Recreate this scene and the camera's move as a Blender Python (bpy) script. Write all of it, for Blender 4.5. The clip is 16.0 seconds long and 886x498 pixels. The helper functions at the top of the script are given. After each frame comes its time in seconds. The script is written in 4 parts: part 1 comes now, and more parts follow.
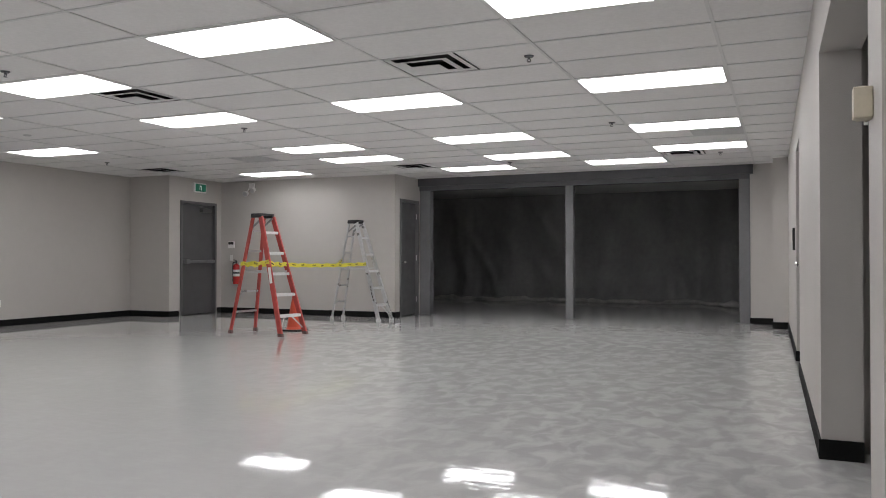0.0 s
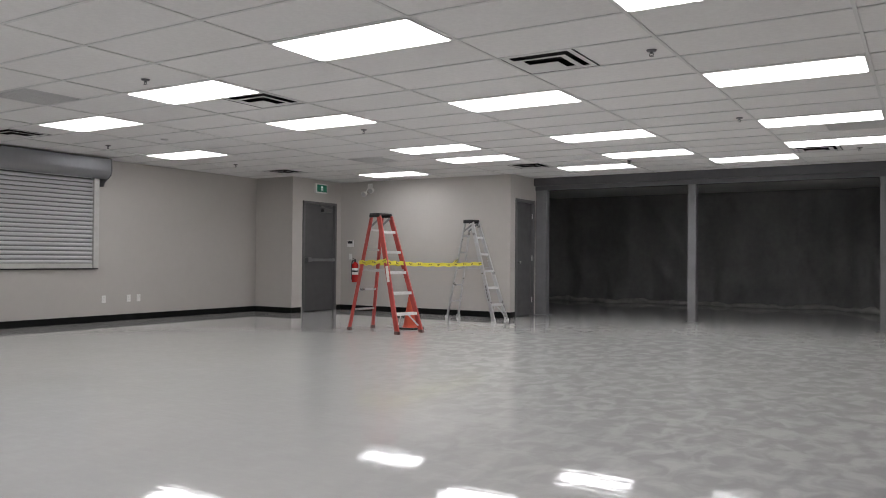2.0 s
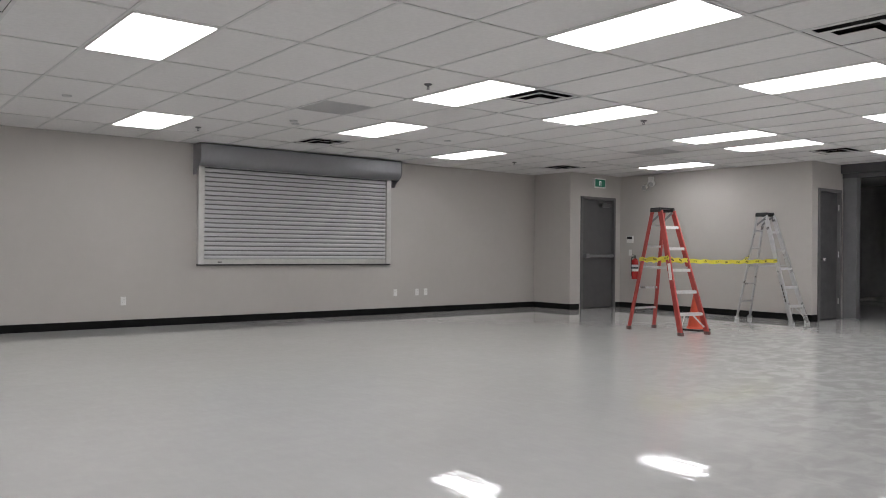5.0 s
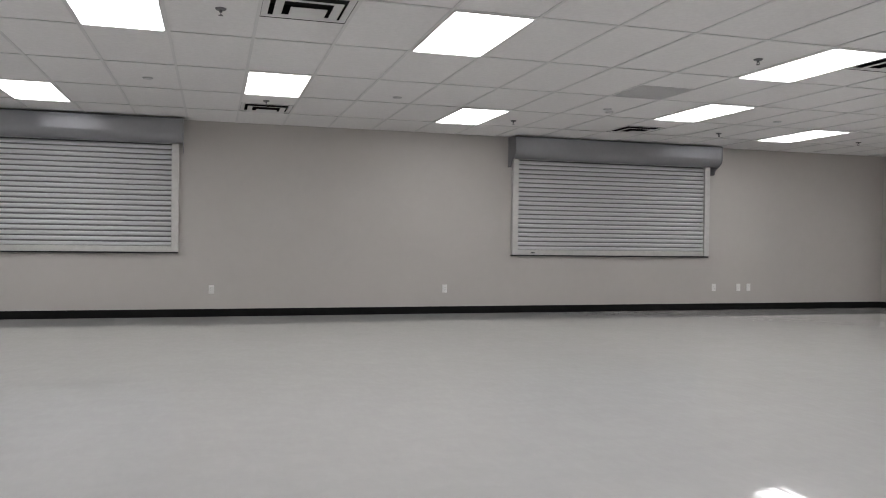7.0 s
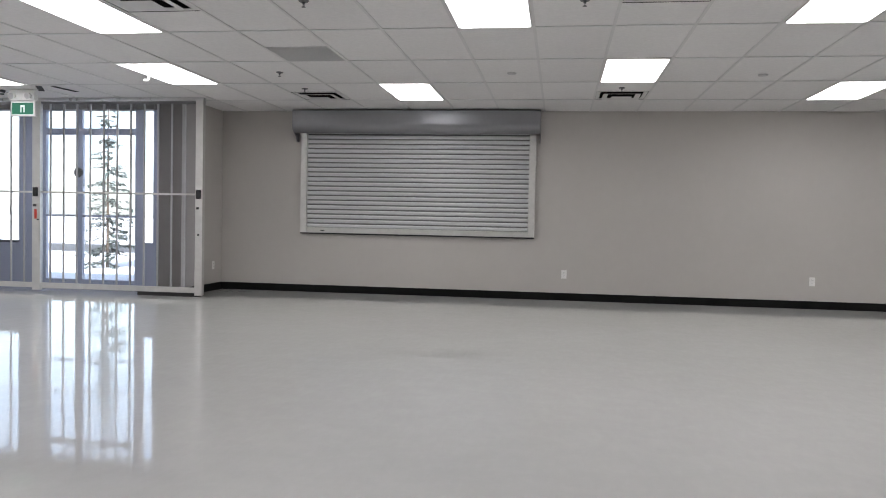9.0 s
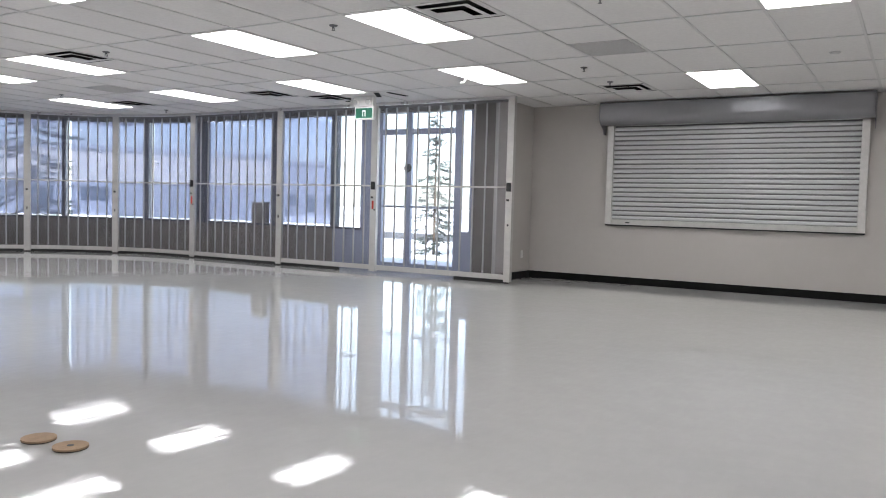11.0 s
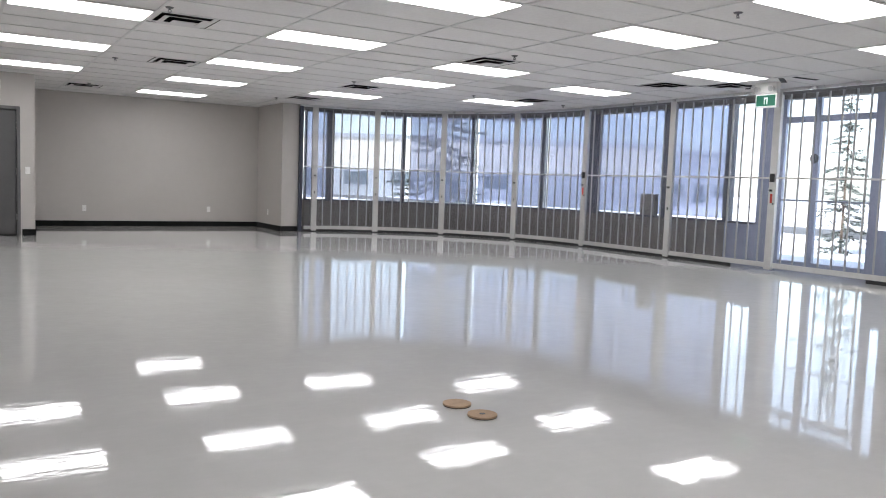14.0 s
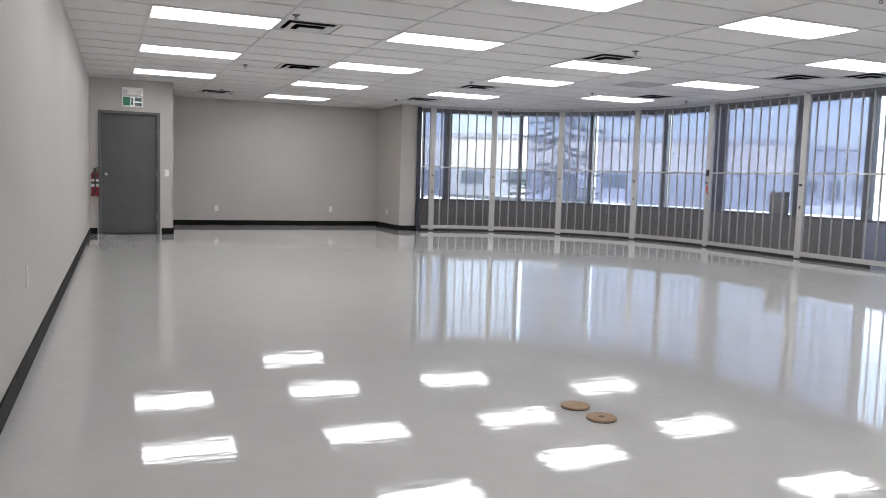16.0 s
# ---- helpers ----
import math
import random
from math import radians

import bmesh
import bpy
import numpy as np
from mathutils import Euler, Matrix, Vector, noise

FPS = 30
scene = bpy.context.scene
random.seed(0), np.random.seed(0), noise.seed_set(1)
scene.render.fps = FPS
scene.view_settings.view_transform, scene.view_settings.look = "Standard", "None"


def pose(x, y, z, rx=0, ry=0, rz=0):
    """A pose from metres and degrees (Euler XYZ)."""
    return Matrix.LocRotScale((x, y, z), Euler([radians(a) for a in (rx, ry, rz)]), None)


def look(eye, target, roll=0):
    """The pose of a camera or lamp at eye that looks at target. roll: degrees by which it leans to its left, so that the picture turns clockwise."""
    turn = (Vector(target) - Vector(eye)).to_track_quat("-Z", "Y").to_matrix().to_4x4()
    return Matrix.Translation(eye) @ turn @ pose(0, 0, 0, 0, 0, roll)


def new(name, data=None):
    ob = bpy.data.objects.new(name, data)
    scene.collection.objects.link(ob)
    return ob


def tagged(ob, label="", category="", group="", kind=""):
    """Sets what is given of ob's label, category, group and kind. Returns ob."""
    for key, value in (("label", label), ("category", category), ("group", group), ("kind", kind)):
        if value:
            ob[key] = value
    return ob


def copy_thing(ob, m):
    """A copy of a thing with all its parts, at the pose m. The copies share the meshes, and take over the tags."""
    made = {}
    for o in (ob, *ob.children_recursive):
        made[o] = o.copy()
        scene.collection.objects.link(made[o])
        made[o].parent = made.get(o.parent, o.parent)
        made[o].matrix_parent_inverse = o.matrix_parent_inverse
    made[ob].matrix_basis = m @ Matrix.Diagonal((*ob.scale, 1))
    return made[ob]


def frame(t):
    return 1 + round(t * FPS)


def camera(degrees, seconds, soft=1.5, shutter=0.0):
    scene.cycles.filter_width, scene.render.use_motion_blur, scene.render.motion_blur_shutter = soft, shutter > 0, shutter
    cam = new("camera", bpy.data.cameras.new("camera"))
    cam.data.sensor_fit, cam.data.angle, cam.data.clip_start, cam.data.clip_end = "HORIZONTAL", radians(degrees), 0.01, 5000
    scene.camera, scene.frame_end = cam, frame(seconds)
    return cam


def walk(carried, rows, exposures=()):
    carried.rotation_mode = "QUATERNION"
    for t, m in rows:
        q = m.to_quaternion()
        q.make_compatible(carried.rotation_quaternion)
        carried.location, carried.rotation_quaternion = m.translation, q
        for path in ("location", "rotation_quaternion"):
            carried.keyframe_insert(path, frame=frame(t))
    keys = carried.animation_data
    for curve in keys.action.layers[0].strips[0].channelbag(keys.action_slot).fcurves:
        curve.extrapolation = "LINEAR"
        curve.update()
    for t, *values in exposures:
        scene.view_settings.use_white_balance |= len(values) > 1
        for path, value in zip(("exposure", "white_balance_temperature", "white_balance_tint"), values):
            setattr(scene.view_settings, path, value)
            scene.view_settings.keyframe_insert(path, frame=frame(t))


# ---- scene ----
cam = camera(58.6, 16.0, 1.0)
PATH = [
    (0, (0.119, -0.19, 1.046), (-0.672, 1.646, 1.073), -0.0),
    (0.5, (0.111, -0.191, 1.044), (-0.728, 1.624, 1.072), 0.0),
    (1, (0.127, -0.205, 1.037), (-0.786, 1.575, 1.065), 0.2),
    (1.5, (0.109, -0.203, 1.037), (-0.872, 1.539, 1.065), 0.4),
    (2, (0.09, -0.165, 1.043), (-0.958, 1.538, 1.069), 0.5),
    (2.5, (0.068, -0.14, 1.052), (-1.046, 1.521, 1.076), 0.6),
    (3, (0.032, -0.089, 1.062), (-1.173, 1.507, 1.083), 0.7),
    (3.5, (0.001, -0.063, 1.068), (-1.29, 1.464, 1.086), 0.6),
    (6, (-0.041, 0.033, 1.075), (-1.804, 0.979, 1.068), 0.7),
    (6.5, (-0.12, 0.051, 1.082), (-1.97, 0.81, 1.066), 0.8),
    (7, (-0.195, 0.028, 1.077), (-2.115, 0.587, 1.051), 0.8),
    (7.5, (-0.216, 0.002, 1.071), (-2.183, 0.366, 1.036), 0.7),
    (8, (-0.241, 0.017, 1.067), (-2.235, 0.168, 1.020), 0.7),
    (8.5, (-0.2, -0.026, 1.052), (-2.198, -0.086, 0.995), 1.0),
    (9, (-0.149, -0.075, 1.053), (-2.127, -0.364, 0.983), 1.2),
    (11.5, (-0.02, 0.2, 1.035), (-1.619, -0.996, 0.919), 1.8),
    (12, (-0.011, 0.159, 1.043), (-1.478, -1.196, 0.914), 2.0),
    (12.5, (0.003, 0.134, 1.050), (-1.337, -1.345, 0.909), 2.0),
    (13, (0.022, 0.143, 1.054), (-1.217, -1.42, 0.906), 2.2),
    (13.5, (0.059, 0.16, 1.066), (-1.08, -1.476, 0.909), 2.2),
    (14, (0.079, 0.188, 1.076), (-0.966, -1.51, 0.912), 2.1),
    (14.5, (0.089, 0.217, 1.092), (-0.871, -1.53, 0.921), 1.8),
    (15, (0.112, 0.231, 1.101), (-0.777, -1.552, 0.925), 1.7),
    (15.5, (0.116, 0.211, 1.094), (-0.716, -1.6, 0.916), 1.7),
    (16, (0.091, 0.185, 1.076), (-0.694, -1.646, 0.901), 1.7),
]
EXPOSURES = [(0.0, 1.67), (3.5, 1.67), (7.0, 1.70), (9.0, 1.74), (11.5, 1.88), (13.0, 1.90), (16.0, 1.89)]
walk(cam, [(t, look(eye, target, roll)) for t, eye, target, roll in PATH], EXPOSURES)

# ---- light ----
world = bpy.data.worlds.new("sky")
scene.world = world
world.use_nodes = True
wn = world.node_tree.nodes
sky = wn.new("ShaderNodeTexSky")
sky.sky_type = 'NISHITA'
sky.sun_disc = False
sky.dust_density = 1.0
sky.ozone_density = 2.5
sky.sun_elevation = radians(36)
sky.sun_rotation = radians(80)
wn["Background"].inputs[1].default_value = 0.15
pale = wn.new("ShaderNodeHueSaturation")      # thin winter haze
pale.inputs["Saturation"].default_value = 0.55
world.node_tree.links.new(sky.outputs[0], pale.inputs["Color"])
world.node_tree.links.new(pale.outputs[0], wn["Background"].inputs[0])
sun_data = bpy.data.lights.new("sun", 'SUN')
sun_data.energy, sun_data.angle, sun_data.color = 5.0, radians(0.5), (1.0, 0.95, 0.88)
sun = new("sun", sun_data)
sun.matrix_world = look((20, 6, 18), (0, 0, 0))
LAMP = 2.2

# ---- materials ----
def material(name, base, rough=0.5, metal=0.0, var=0.0, scale=6.0, bump=0.0, bscale=60.0, rvar=0.0, rscale=4.0, coat=0.0, islands=0.0, stretch=(1, 1, 1)):
    m = bpy.data.materials.new(name)
    m.use_nodes = True
    n, l = m.node_tree.nodes, m.node_tree.links
    b = n["Principled BSDF"]
    b.inputs["Roughness"].default_value = rough
    b.inputs["Metallic"].default_value = metal
    b.inputs["Coat Weight"].default_value = coat
    b.inputs["Coat Roughness"].default_value = 0.06
    tc = n.new("ShaderNodeTexCoord")
    mp = n.new("ShaderNodeMapping")
    mp.inputs["Scale"].default_value = stretch
    l.new(tc.outputs["Object"], mp.inputs["Vector"])
    rgb = n.new("ShaderNodeRGB")
    rgb.outputs[0].default_value = (*base, 1)
    col = rgb.outputs[0]
    if var > 0:
        for sc, amount in ((scale, var), (scale * 7.3, var * 0.5)):
            t = n.new("ShaderNodeTexNoise")
            t.inputs["Scale"].default_value = sc
            t.inputs["Detail"].default_value = 5
            l.new(mp.outputs[0], t.inputs["Vector"])
            r = n.new("ShaderNodeMapRange")
            r.inputs[1].default_value, r.inputs[2].default_value = 0.3, 0.7
            r.inputs[3].default_value, r.inputs[4].default_value = 1 - amount, 1 + amount
            l.new(t.outputs[0], r.inputs[0])
            mx = n.new("ShaderNodeVectorMath")
            mx.operation = 'SCALE'
            l.new(col, mx.inputs[0])
            l.new(r.outputs[0], mx.inputs["Scale"])
            col = mx.outputs[0]
    if islands > 0:
        g = n.new("ShaderNodeNewGeometry")
        r = n.new("ShaderNodeMapRange")
        r.inputs[3].default_value, r.inputs[4].default_value = 1 - islands, 1 + islands
        l.new(g.outputs["Random Per Island"], r.inputs[0])
        mx = n.new("ShaderNodeVectorMath")
        mx.operation = 'SCALE'
        l.new(col, mx.inputs[0])
        l.new(r.outputs[0], mx.inputs["Scale"])
        col = mx.outputs[0]
    l.new(col, b.inputs["Base Color"])
    if rvar > 0:
        t = n.new("ShaderNodeTexNoise")
        t.inputs["Scale"].default_value = rscale
        t.inputs["Detail"].default_value = 6
        l.new(mp.outputs[0], t.inputs["Vector"])
        r = n.new("ShaderNodeMapRange")
        r.inputs[1].default_value, r.inputs[2].default_value = 0.35, 0.65
        r.inputs[3].default_value, r.inputs[4].default_value = max(0.01, rough - rvar), rough + rvar
        l.new(t.outputs[0], r.inputs[0])
        l.new(r.outputs[0], b.inputs["Roughness"])
    if bump > 0:
        t = n.new("ShaderNodeTexNoise")
        t.inputs["Scale"].default_value = bscale
        t.inputs["Detail"].default_value = 3
        l.new(mp.outputs[0], t.inputs["Vector"])
        bp = n.new("ShaderNodeBump")
        bp.inputs["Strength"].default_value = bump
        bp.inputs["Distance"].default_value = 0.01
        l.new(t.outputs[0], bp.inputs["Height"])
        l.new(bp.outputs[0], b.inputs["Normal"])
    return m


def glow(name, color, strength):
    m = bpy.data.materials.new(name)
    m.use_nodes = True
    b = m.node_tree.nodes["Principled BSDF"]
    b.inputs["Base Color"].default_value = (*[c * 0.8 for c in color], 1)
    b.inputs["Emission Color"].default_value = (*color, 1)
    b.inputs["Emission Strength"].default_value = strength
    return m


def pane_glass(name, tint, haze=0.0, haze_color=(0.8, 0.8, 0.8), ior=1.3):
    """A thin clear sheet with a weak mirror on it; haze: the share that scatters light, for scuffs, woven threads and
    painted glare.
    """
    m = bpy.data.materials.new(name)
    m.use_nodes = True
    n, l = m.node_tree.nodes, m.node_tree.links
    n.remove(n["Principled BSDF"])
    tr = n.new("ShaderNodeBsdfTransparent")
    tr.inputs[0].default_value = (*tint, 1)
    gl = n.new("ShaderNodeBsdfGlossy")
    gl.inputs["Roughness"].default_value = 0.03
    fr = n.new("ShaderNodeFresnel")
    fr.inputs[0].default_value = ior
    mix = n.new("ShaderNodeMixShader")
    l.new(fr.outputs[0], mix.inputs[0])
    body = tr.outputs[0]
    if haze > 0:
        df = n.new("ShaderNodeBsdfDiffuse")
        df.inputs[0].default_value = (*haze_color, 1)
        tl = n.new("ShaderNodeBsdfTranslucent")
        tl.inputs[0].default_value = (*haze_color, 1)
        both = n.new("ShaderNodeMixShader")
        l.new(df.outputs[0], both.inputs[1])
        l.new(tl.outputs[0], both.inputs[2])
        tc = n.new("ShaderNodeTexCoord")
        haze_noise = n.new("ShaderNodeTexNoise")
        haze_noise.inputs["Scale"].default_value = 3.0
        l.new(tc.outputs["Object"], haze_noise.inputs["Vector"])
        rg = n.new("ShaderNodeMapRange")
        rg.inputs[3].default_value, rg.inputs[4].default_value = haze * 0.7, haze * 1.3
        l.new(haze_noise.outputs[0], rg.inputs[0])
        veil = n.new("ShaderNodeMixShader")
        l.new(rg.outputs[0], veil.inputs[0])
        l.new(tr.outputs[0], veil.inputs[1])
        l.new(both.outputs[0], veil.inputs[2])
        body = veil.outputs[0]
    l.new(body, mix.inputs[1])
    l.new(gl.outputs[0], mix.inputs[2])
    l.new(mix.outputs[0], n["Material Output"].inputs[0])
    return m


def floor_material():
    """Polished, sealed grey concrete: cloudy patches, trowel waves, uneven sheen."""
    m = material("sealed_concrete", (0.53, 0.525, 0.515), 0.06, 0, 0.025, 0.5, 0, 1, 0.03, 0.8)
    n, l = m.node_tree.nodes, m.node_tree.links
    b = n["Principled BSDF"]
    b.inputs["IOR"].default_value = 1.5
    cl = n.new("ShaderNodeTexNoise")
    cl.inputs["Scale"].default_value = 5.6
    cl.inputs["Detail"].default_value = 5
    cl.inputs["Distortion"].default_value = 0.6
    cr = n.new("ShaderNodeMapRange")
    cr.inputs[1].default_value, cr.inputs[2].default_value = 0.40, 0.62
    cr.inputs[3].default_value, cr.inputs[4].default_value = -0.5, 0.5
    l.new(cl.outputs[0], cr.inputs[0])
    # the sealer is blotchy towards the north end, and even elsewhere
    wob = n.new("ShaderNodeTexNoise")
    wob.inputs["Scale"].default_value = 0.35
    l.new(n["Texture Coordinate"].outputs["Object"], wob.inputs["Vector"])
    lean = n.new("ShaderNodeVectorMath")
    lean.operation = 'DOT_PRODUCT'
    lean.inputs[1].default_value = (0.6, 0.5, 0.0)
    l.new(n["Texture Coordinate"].outputs["Object"], lean.inputs[0])
    run = n.new("ShaderNodeMath")
    run.operation = 'MULTIPLY_ADD'
    run.inputs[1].default_value = 2.0
    l.new(wob.outputs[0], run.inputs[0])
    l.new(lean.outputs["Value"], run.inputs[2])

    def patch(low, high):
        r = n.new("ShaderNodeMapRange")
        r.inputs[1].default_value, r.inputs[2].default_value = 1.0, 2.4
        r.inputs[3].default_value, r.inputs[4].default_value = low, high
        l.new(run.outputs[0], r.inputs[0])
        return r.outputs[0]

    mul = n.new("ShaderNodeMath")
    mul.operation = 'MULTIPLY_ADD'
    mul.inputs[2].default_value = 0.46
    l.new(cr.outputs[0], mul.inputs[0])
    l.new(patch(0.10, 0.55), mul.inputs[1])
    # the polish is streaked: bright, mirror-like strokes beside duller ones
    stroke = n.new("ShaderNodeMapping")
    stroke.inputs["Scale"].default_value = (1.0, 2.6, 1)
    stroke.inputs["Rotation"].default_value = (0, 0, 0.25)
    l.new(n["Texture Coordinate"].outputs["Object"], stroke.inputs["Vector"])
    sheen = n.new("ShaderNodeTexNoise")
    sheen.inputs["Scale"].default_value = 8.0
    sheen.inputs["Detail"].default_value = 3
    sheen.inputs["Roughness"].default_value = 0.5
    l.new(stroke.outputs[0], sheen.inputs["Vector"])
    sharp = n.new("ShaderNodeMapRange")
    sharp.inputs[1].default_value, sharp.inputs[2].default_value = 0.42, 0.60
    sharp.inputs[3].default_value, sharp.inputs[4].default_value = 0.010, 0.055
    l.new(sheen.outputs[0], sharp.inputs[0])
    l.new(sharp.outputs[0], b.inputs["Roughness"])
    dull = n.new("ShaderNodeMapRange")
    dull.inputs[1].default_value, dull.inputs[2].default_value = 0.44, 0.62
    dull.inputs[3].default_value, dull.inputs[4].default_value = 1.0, 0.80
    l.new(sheen.outputs[0], dull.inputs[0])
    gloss = n.new("ShaderNodeMath")
    gloss.operation = 'MULTIPLY'
    l.new(mul.outputs[0], gloss.inputs[0])
    l.new(dull.outputs[0], gloss.inputs[1])
    l.new(gloss.outputs[0], b.inputs["Specular IOR Level"])
    # pale and dark flecks in the sealer's colour
    tint = n.new("ShaderNodeMath")
    tint.operation = 'MULTIPLY_ADD'
    tint.inputs[2].default_value = 1.0
    l.new(cr.outputs[0], tint.inputs[0])
    l.new(patch(0.04, 0.36), tint.inputs[1])
    fleck = n.new("ShaderNodeVectorMath")
    fleck.operation = 'SCALE'
    l.new(b.inputs["Base Color"].links[0].from_socket, fleck.inputs[0])
    l.new(tint.outputs[0], fleck.inputs["Scale"])
    l.new(fleck.outputs[0], b.inputs["Base Color"])
    tc = n["Texture Coordinate"]
    long_way = n.new("ShaderNodeMapping")
    long_way.inputs["Scale"].default_value = (1.2, 0.8, 1)
    l.new(tc.outputs["Object"], long_way.inputs["Vector"])
    l.new(long_way.outputs[0], cl.inputs["Vector"])
    prev = None
    for sc, dist, strength, ratio in ((1.3, 0.012, 0.06, 1), (6.0, 0.003, 0.11, 1), (4.5, 0.003, 0.09, 5), (22, 0.0006, 0.12, 2.5), (4.0, 0.014, 0, 0.45)):
        t = n.new("ShaderNodeTexNoise")
        t.inputs["Scale"].default_value = sc
        t.inputs["Detail"].default_value = 2
        mp = n.new("ShaderNodeMapping")
        mp.inputs["Scale"].default_value = (1, ratio, 1)
        mp.inputs["Rotation"].default_value = (0, 0, 0.12)
        l.new(tc.outputs["Object"], mp.inputs["Vector"])
        l.new(mp.outputs[0], t.inputs["Vector"])
        bp = n.new("ShaderNodeBump")
        bp.inputs["Strength"].default_value = strength
        if not strength:
            l.new(patch(0.0, 0.025), bp.inputs["Strength"])
        bp.inputs["Distance"].default_value = dist
        l.new(t.outputs[0], bp.inputs["Height"])
        if prev:
            l.new(prev, bp.inputs["Normal"])
        prev = bp.outputs[0]
    l.new(prev, b.inputs["Normal"])
    return m


FLOOR = floor_material()
WALL = material("greige_paint", (0.515, 0.488, 0.461), 0.55, 0, 0.02, 1.2, 0.10, 220)
TILE = material("ceiling_tile", (0.78, 0.765, 0.755), 0.9, 0, 0.03, 30, 0.35, 260, islands=0.025)
TBAR = material("grid_bar_paint", (0.67, 0.66, 0.65), 0.5, 0, 0.02, 8)
VOID = material("void_black", (0.012, 0.012, 0.012), 0.9, 0, 0.1, 5)
VENTW = material("vent_white", (0.66, 0.65, 0.64), 0.5, 0, 0.03, 12)
RETURN = material("return_grille_grey", (0.58, 0.575, 0.57), 0.6, 0, 0.05, 40)
DOORGREY = material("door_grey_paint", (0.092, 0.091, 0.093), 0.42, 0, 0.06, 5, 0.06, 120, 0.08, 6)
FRAMEGREY = material("frame_grey_paint", (0.125, 0.123, 0.124), 0.4, 0, 0.05, 8, 0.04, 100)
BASE = material("black_vinyl", (0.008, 0.008, 0.008), 0.55, 0, 0.2, 6, 0.05, 90)
BASE.node_tree.nodes["Principled BSDF"].inputs["Specular IOR Level"].default_value = 0.12
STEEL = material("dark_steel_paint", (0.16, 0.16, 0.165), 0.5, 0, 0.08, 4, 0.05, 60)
HEADER = material("header_paint", (0.085, 0.085, 0.09), 0.6, 0, 0.1, 3, 0.05, 50)
TREAD = material("ribbed_tread_aluminium", (0.66, 0.66, 0.65), 0.5, 0.2, 0.08, 15, 0.05, 120)
ALU = material("brushed_aluminium", (0.60, 0.60, 0.60), 0.34, 0.85, 0.06, 20, 0.03, 200, 0.08, 9)
ALUPALE = material("pale_aluminium", (0.62, 0.61, 0.59), 0.45, 0.55, 0.05, 12, 0.03, 150)
# darker aluminium for the backlit grille bars: their shade is in the colour
ALUSHADE = material("shaded_aluminium", (0.42, 0.42, 0.43), 0.5, 0.4, 0.06, 12, 0.03, 150)
SLAT = material("shutter_slat_metal", (0.68, 0.68, 0.685), 0.5, 0.3, 0.015, 4)
# shade of the grooves between the slats, as a darker colour
SLATSHADE = material("slat_groove_shade", (0.22, 0.22, 0.225), 0.7, 0, 0.1, 20)
HOOD = material("shutter_hood_metal", (0.27, 0.27, 0.285), 0.33, 0.55, 0.04, 3, 0, 80)
CHROME = material("chrome", (0.75, 0.74, 0.72), 0.15, 1.0, 0.03, 20)
BLACK = material("black_plastic", (0.015, 0.015, 0.016), 0.4, 0, 0.1, 20)
WHITE = material("white_plastic", (0.82, 0.81, 0.79), 0.4, 0, 0.03, 20)
BEIGE = material("beige_plastic", (0.55, 0.49, 0.38), 0.45, 0, 0.04, 20)
RED = material("orange_red_fibreglass", (0.40, 0.052, 0.042), 0.45, 0, 0.12, 9, 0.05, 90)
DARKRED = material("dark_red_enamel", (0.20, 0.014, 0.018), 0.3, 0, 0.05, 10)
FIRE = material("red_enamel", (0.45, 0.02, 0.018), 0.25, 0, 0.05, 10)
ORANGE = material("cone_orange", (0.55, 0.07, 0.03), 0.5, 0, 0.08, 9)
YELLOW = material("caution_tape_yellow", (0.72, 0.64, 0.06), 0.45, 0, 0.06, 14)
GREEN = glow("exit_green", (0.012, 0.17, 0.10), 0.045)
SIGNWHITE = glow("exit_white", (0.9, 1.0, 0.95), 0.10)
PANEL = glow("lamp_diffuser", (0.985, 0.98, 1.0), LAMP)
CLEAR = pane_glass("clear_glass", (0.93, 0.96, 0.97))
# the haze here is daylight glare put into the glass
WINDOW = pane_glass("window_glass", (0.66, 0.69, 0.73), 0.07, (0.80, 0.83, 0.88))
TINTED = pane_glass("solar_screen", (0.52, 0.56, 0.66), 0.24, (0.70, 0.74, 0.86))
POLY = pane_glass("polycarbonate", (0.94, 0.945, 0.97), 0.07, (0.77, 0.76, 0.76), 1.16)
KNEE = material("knee_wall_brown", (0.165, 0.148, 0.13), 0.7, 0, 0.08, 4, 0.05, 60)
MULLION = material("dark_mullion", (0.055, 0.06, 0.085), 0.4, 0.4, 0.05, 8)
BLUEFRAME = material("door_frame_anodised", (0.32, 0.35, 0.46), 0.4, 0.5, 0.05, 8)
FOOTGREY = material("worn_ladder_foot", (0.13, 0.075, 0.07), 0.7, 0, 0.15, 20)
BARGREY = material("push_bar_metal", (0.24, 0.24, 0.245), 0.4, 0.5, 0.05, 15)
HEM = material("poly_hem", (0.46, 0.45, 0.43), 0.6, 0, 0.2, 3, 0.3, 9)
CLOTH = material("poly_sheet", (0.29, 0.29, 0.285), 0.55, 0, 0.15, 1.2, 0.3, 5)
CARD = material("brown_fibreboard", (0.36, 0.25, 0.16), 0.8, 0, 0.12, 25, 0.2, 90)
SNOW = material("snowy_ground", (0.84, 0.85, 0.88), 0.8, 0, 0.14, 0.25, 0.3, 4)
ROAD = material("asphalt", (0.07, 0.07, 0.075), 0.85, 0, 0.2, 0.5, 0.3, 30)
CREAM = material("cream_panel", (0.50, 0.47, 0.41), 0.7, 0, 0.05, 0.6)
GREYPANEL = material("grey_panel", (0.28, 0.30, 0.33), 0.7, 0, 0.06, 0.6)
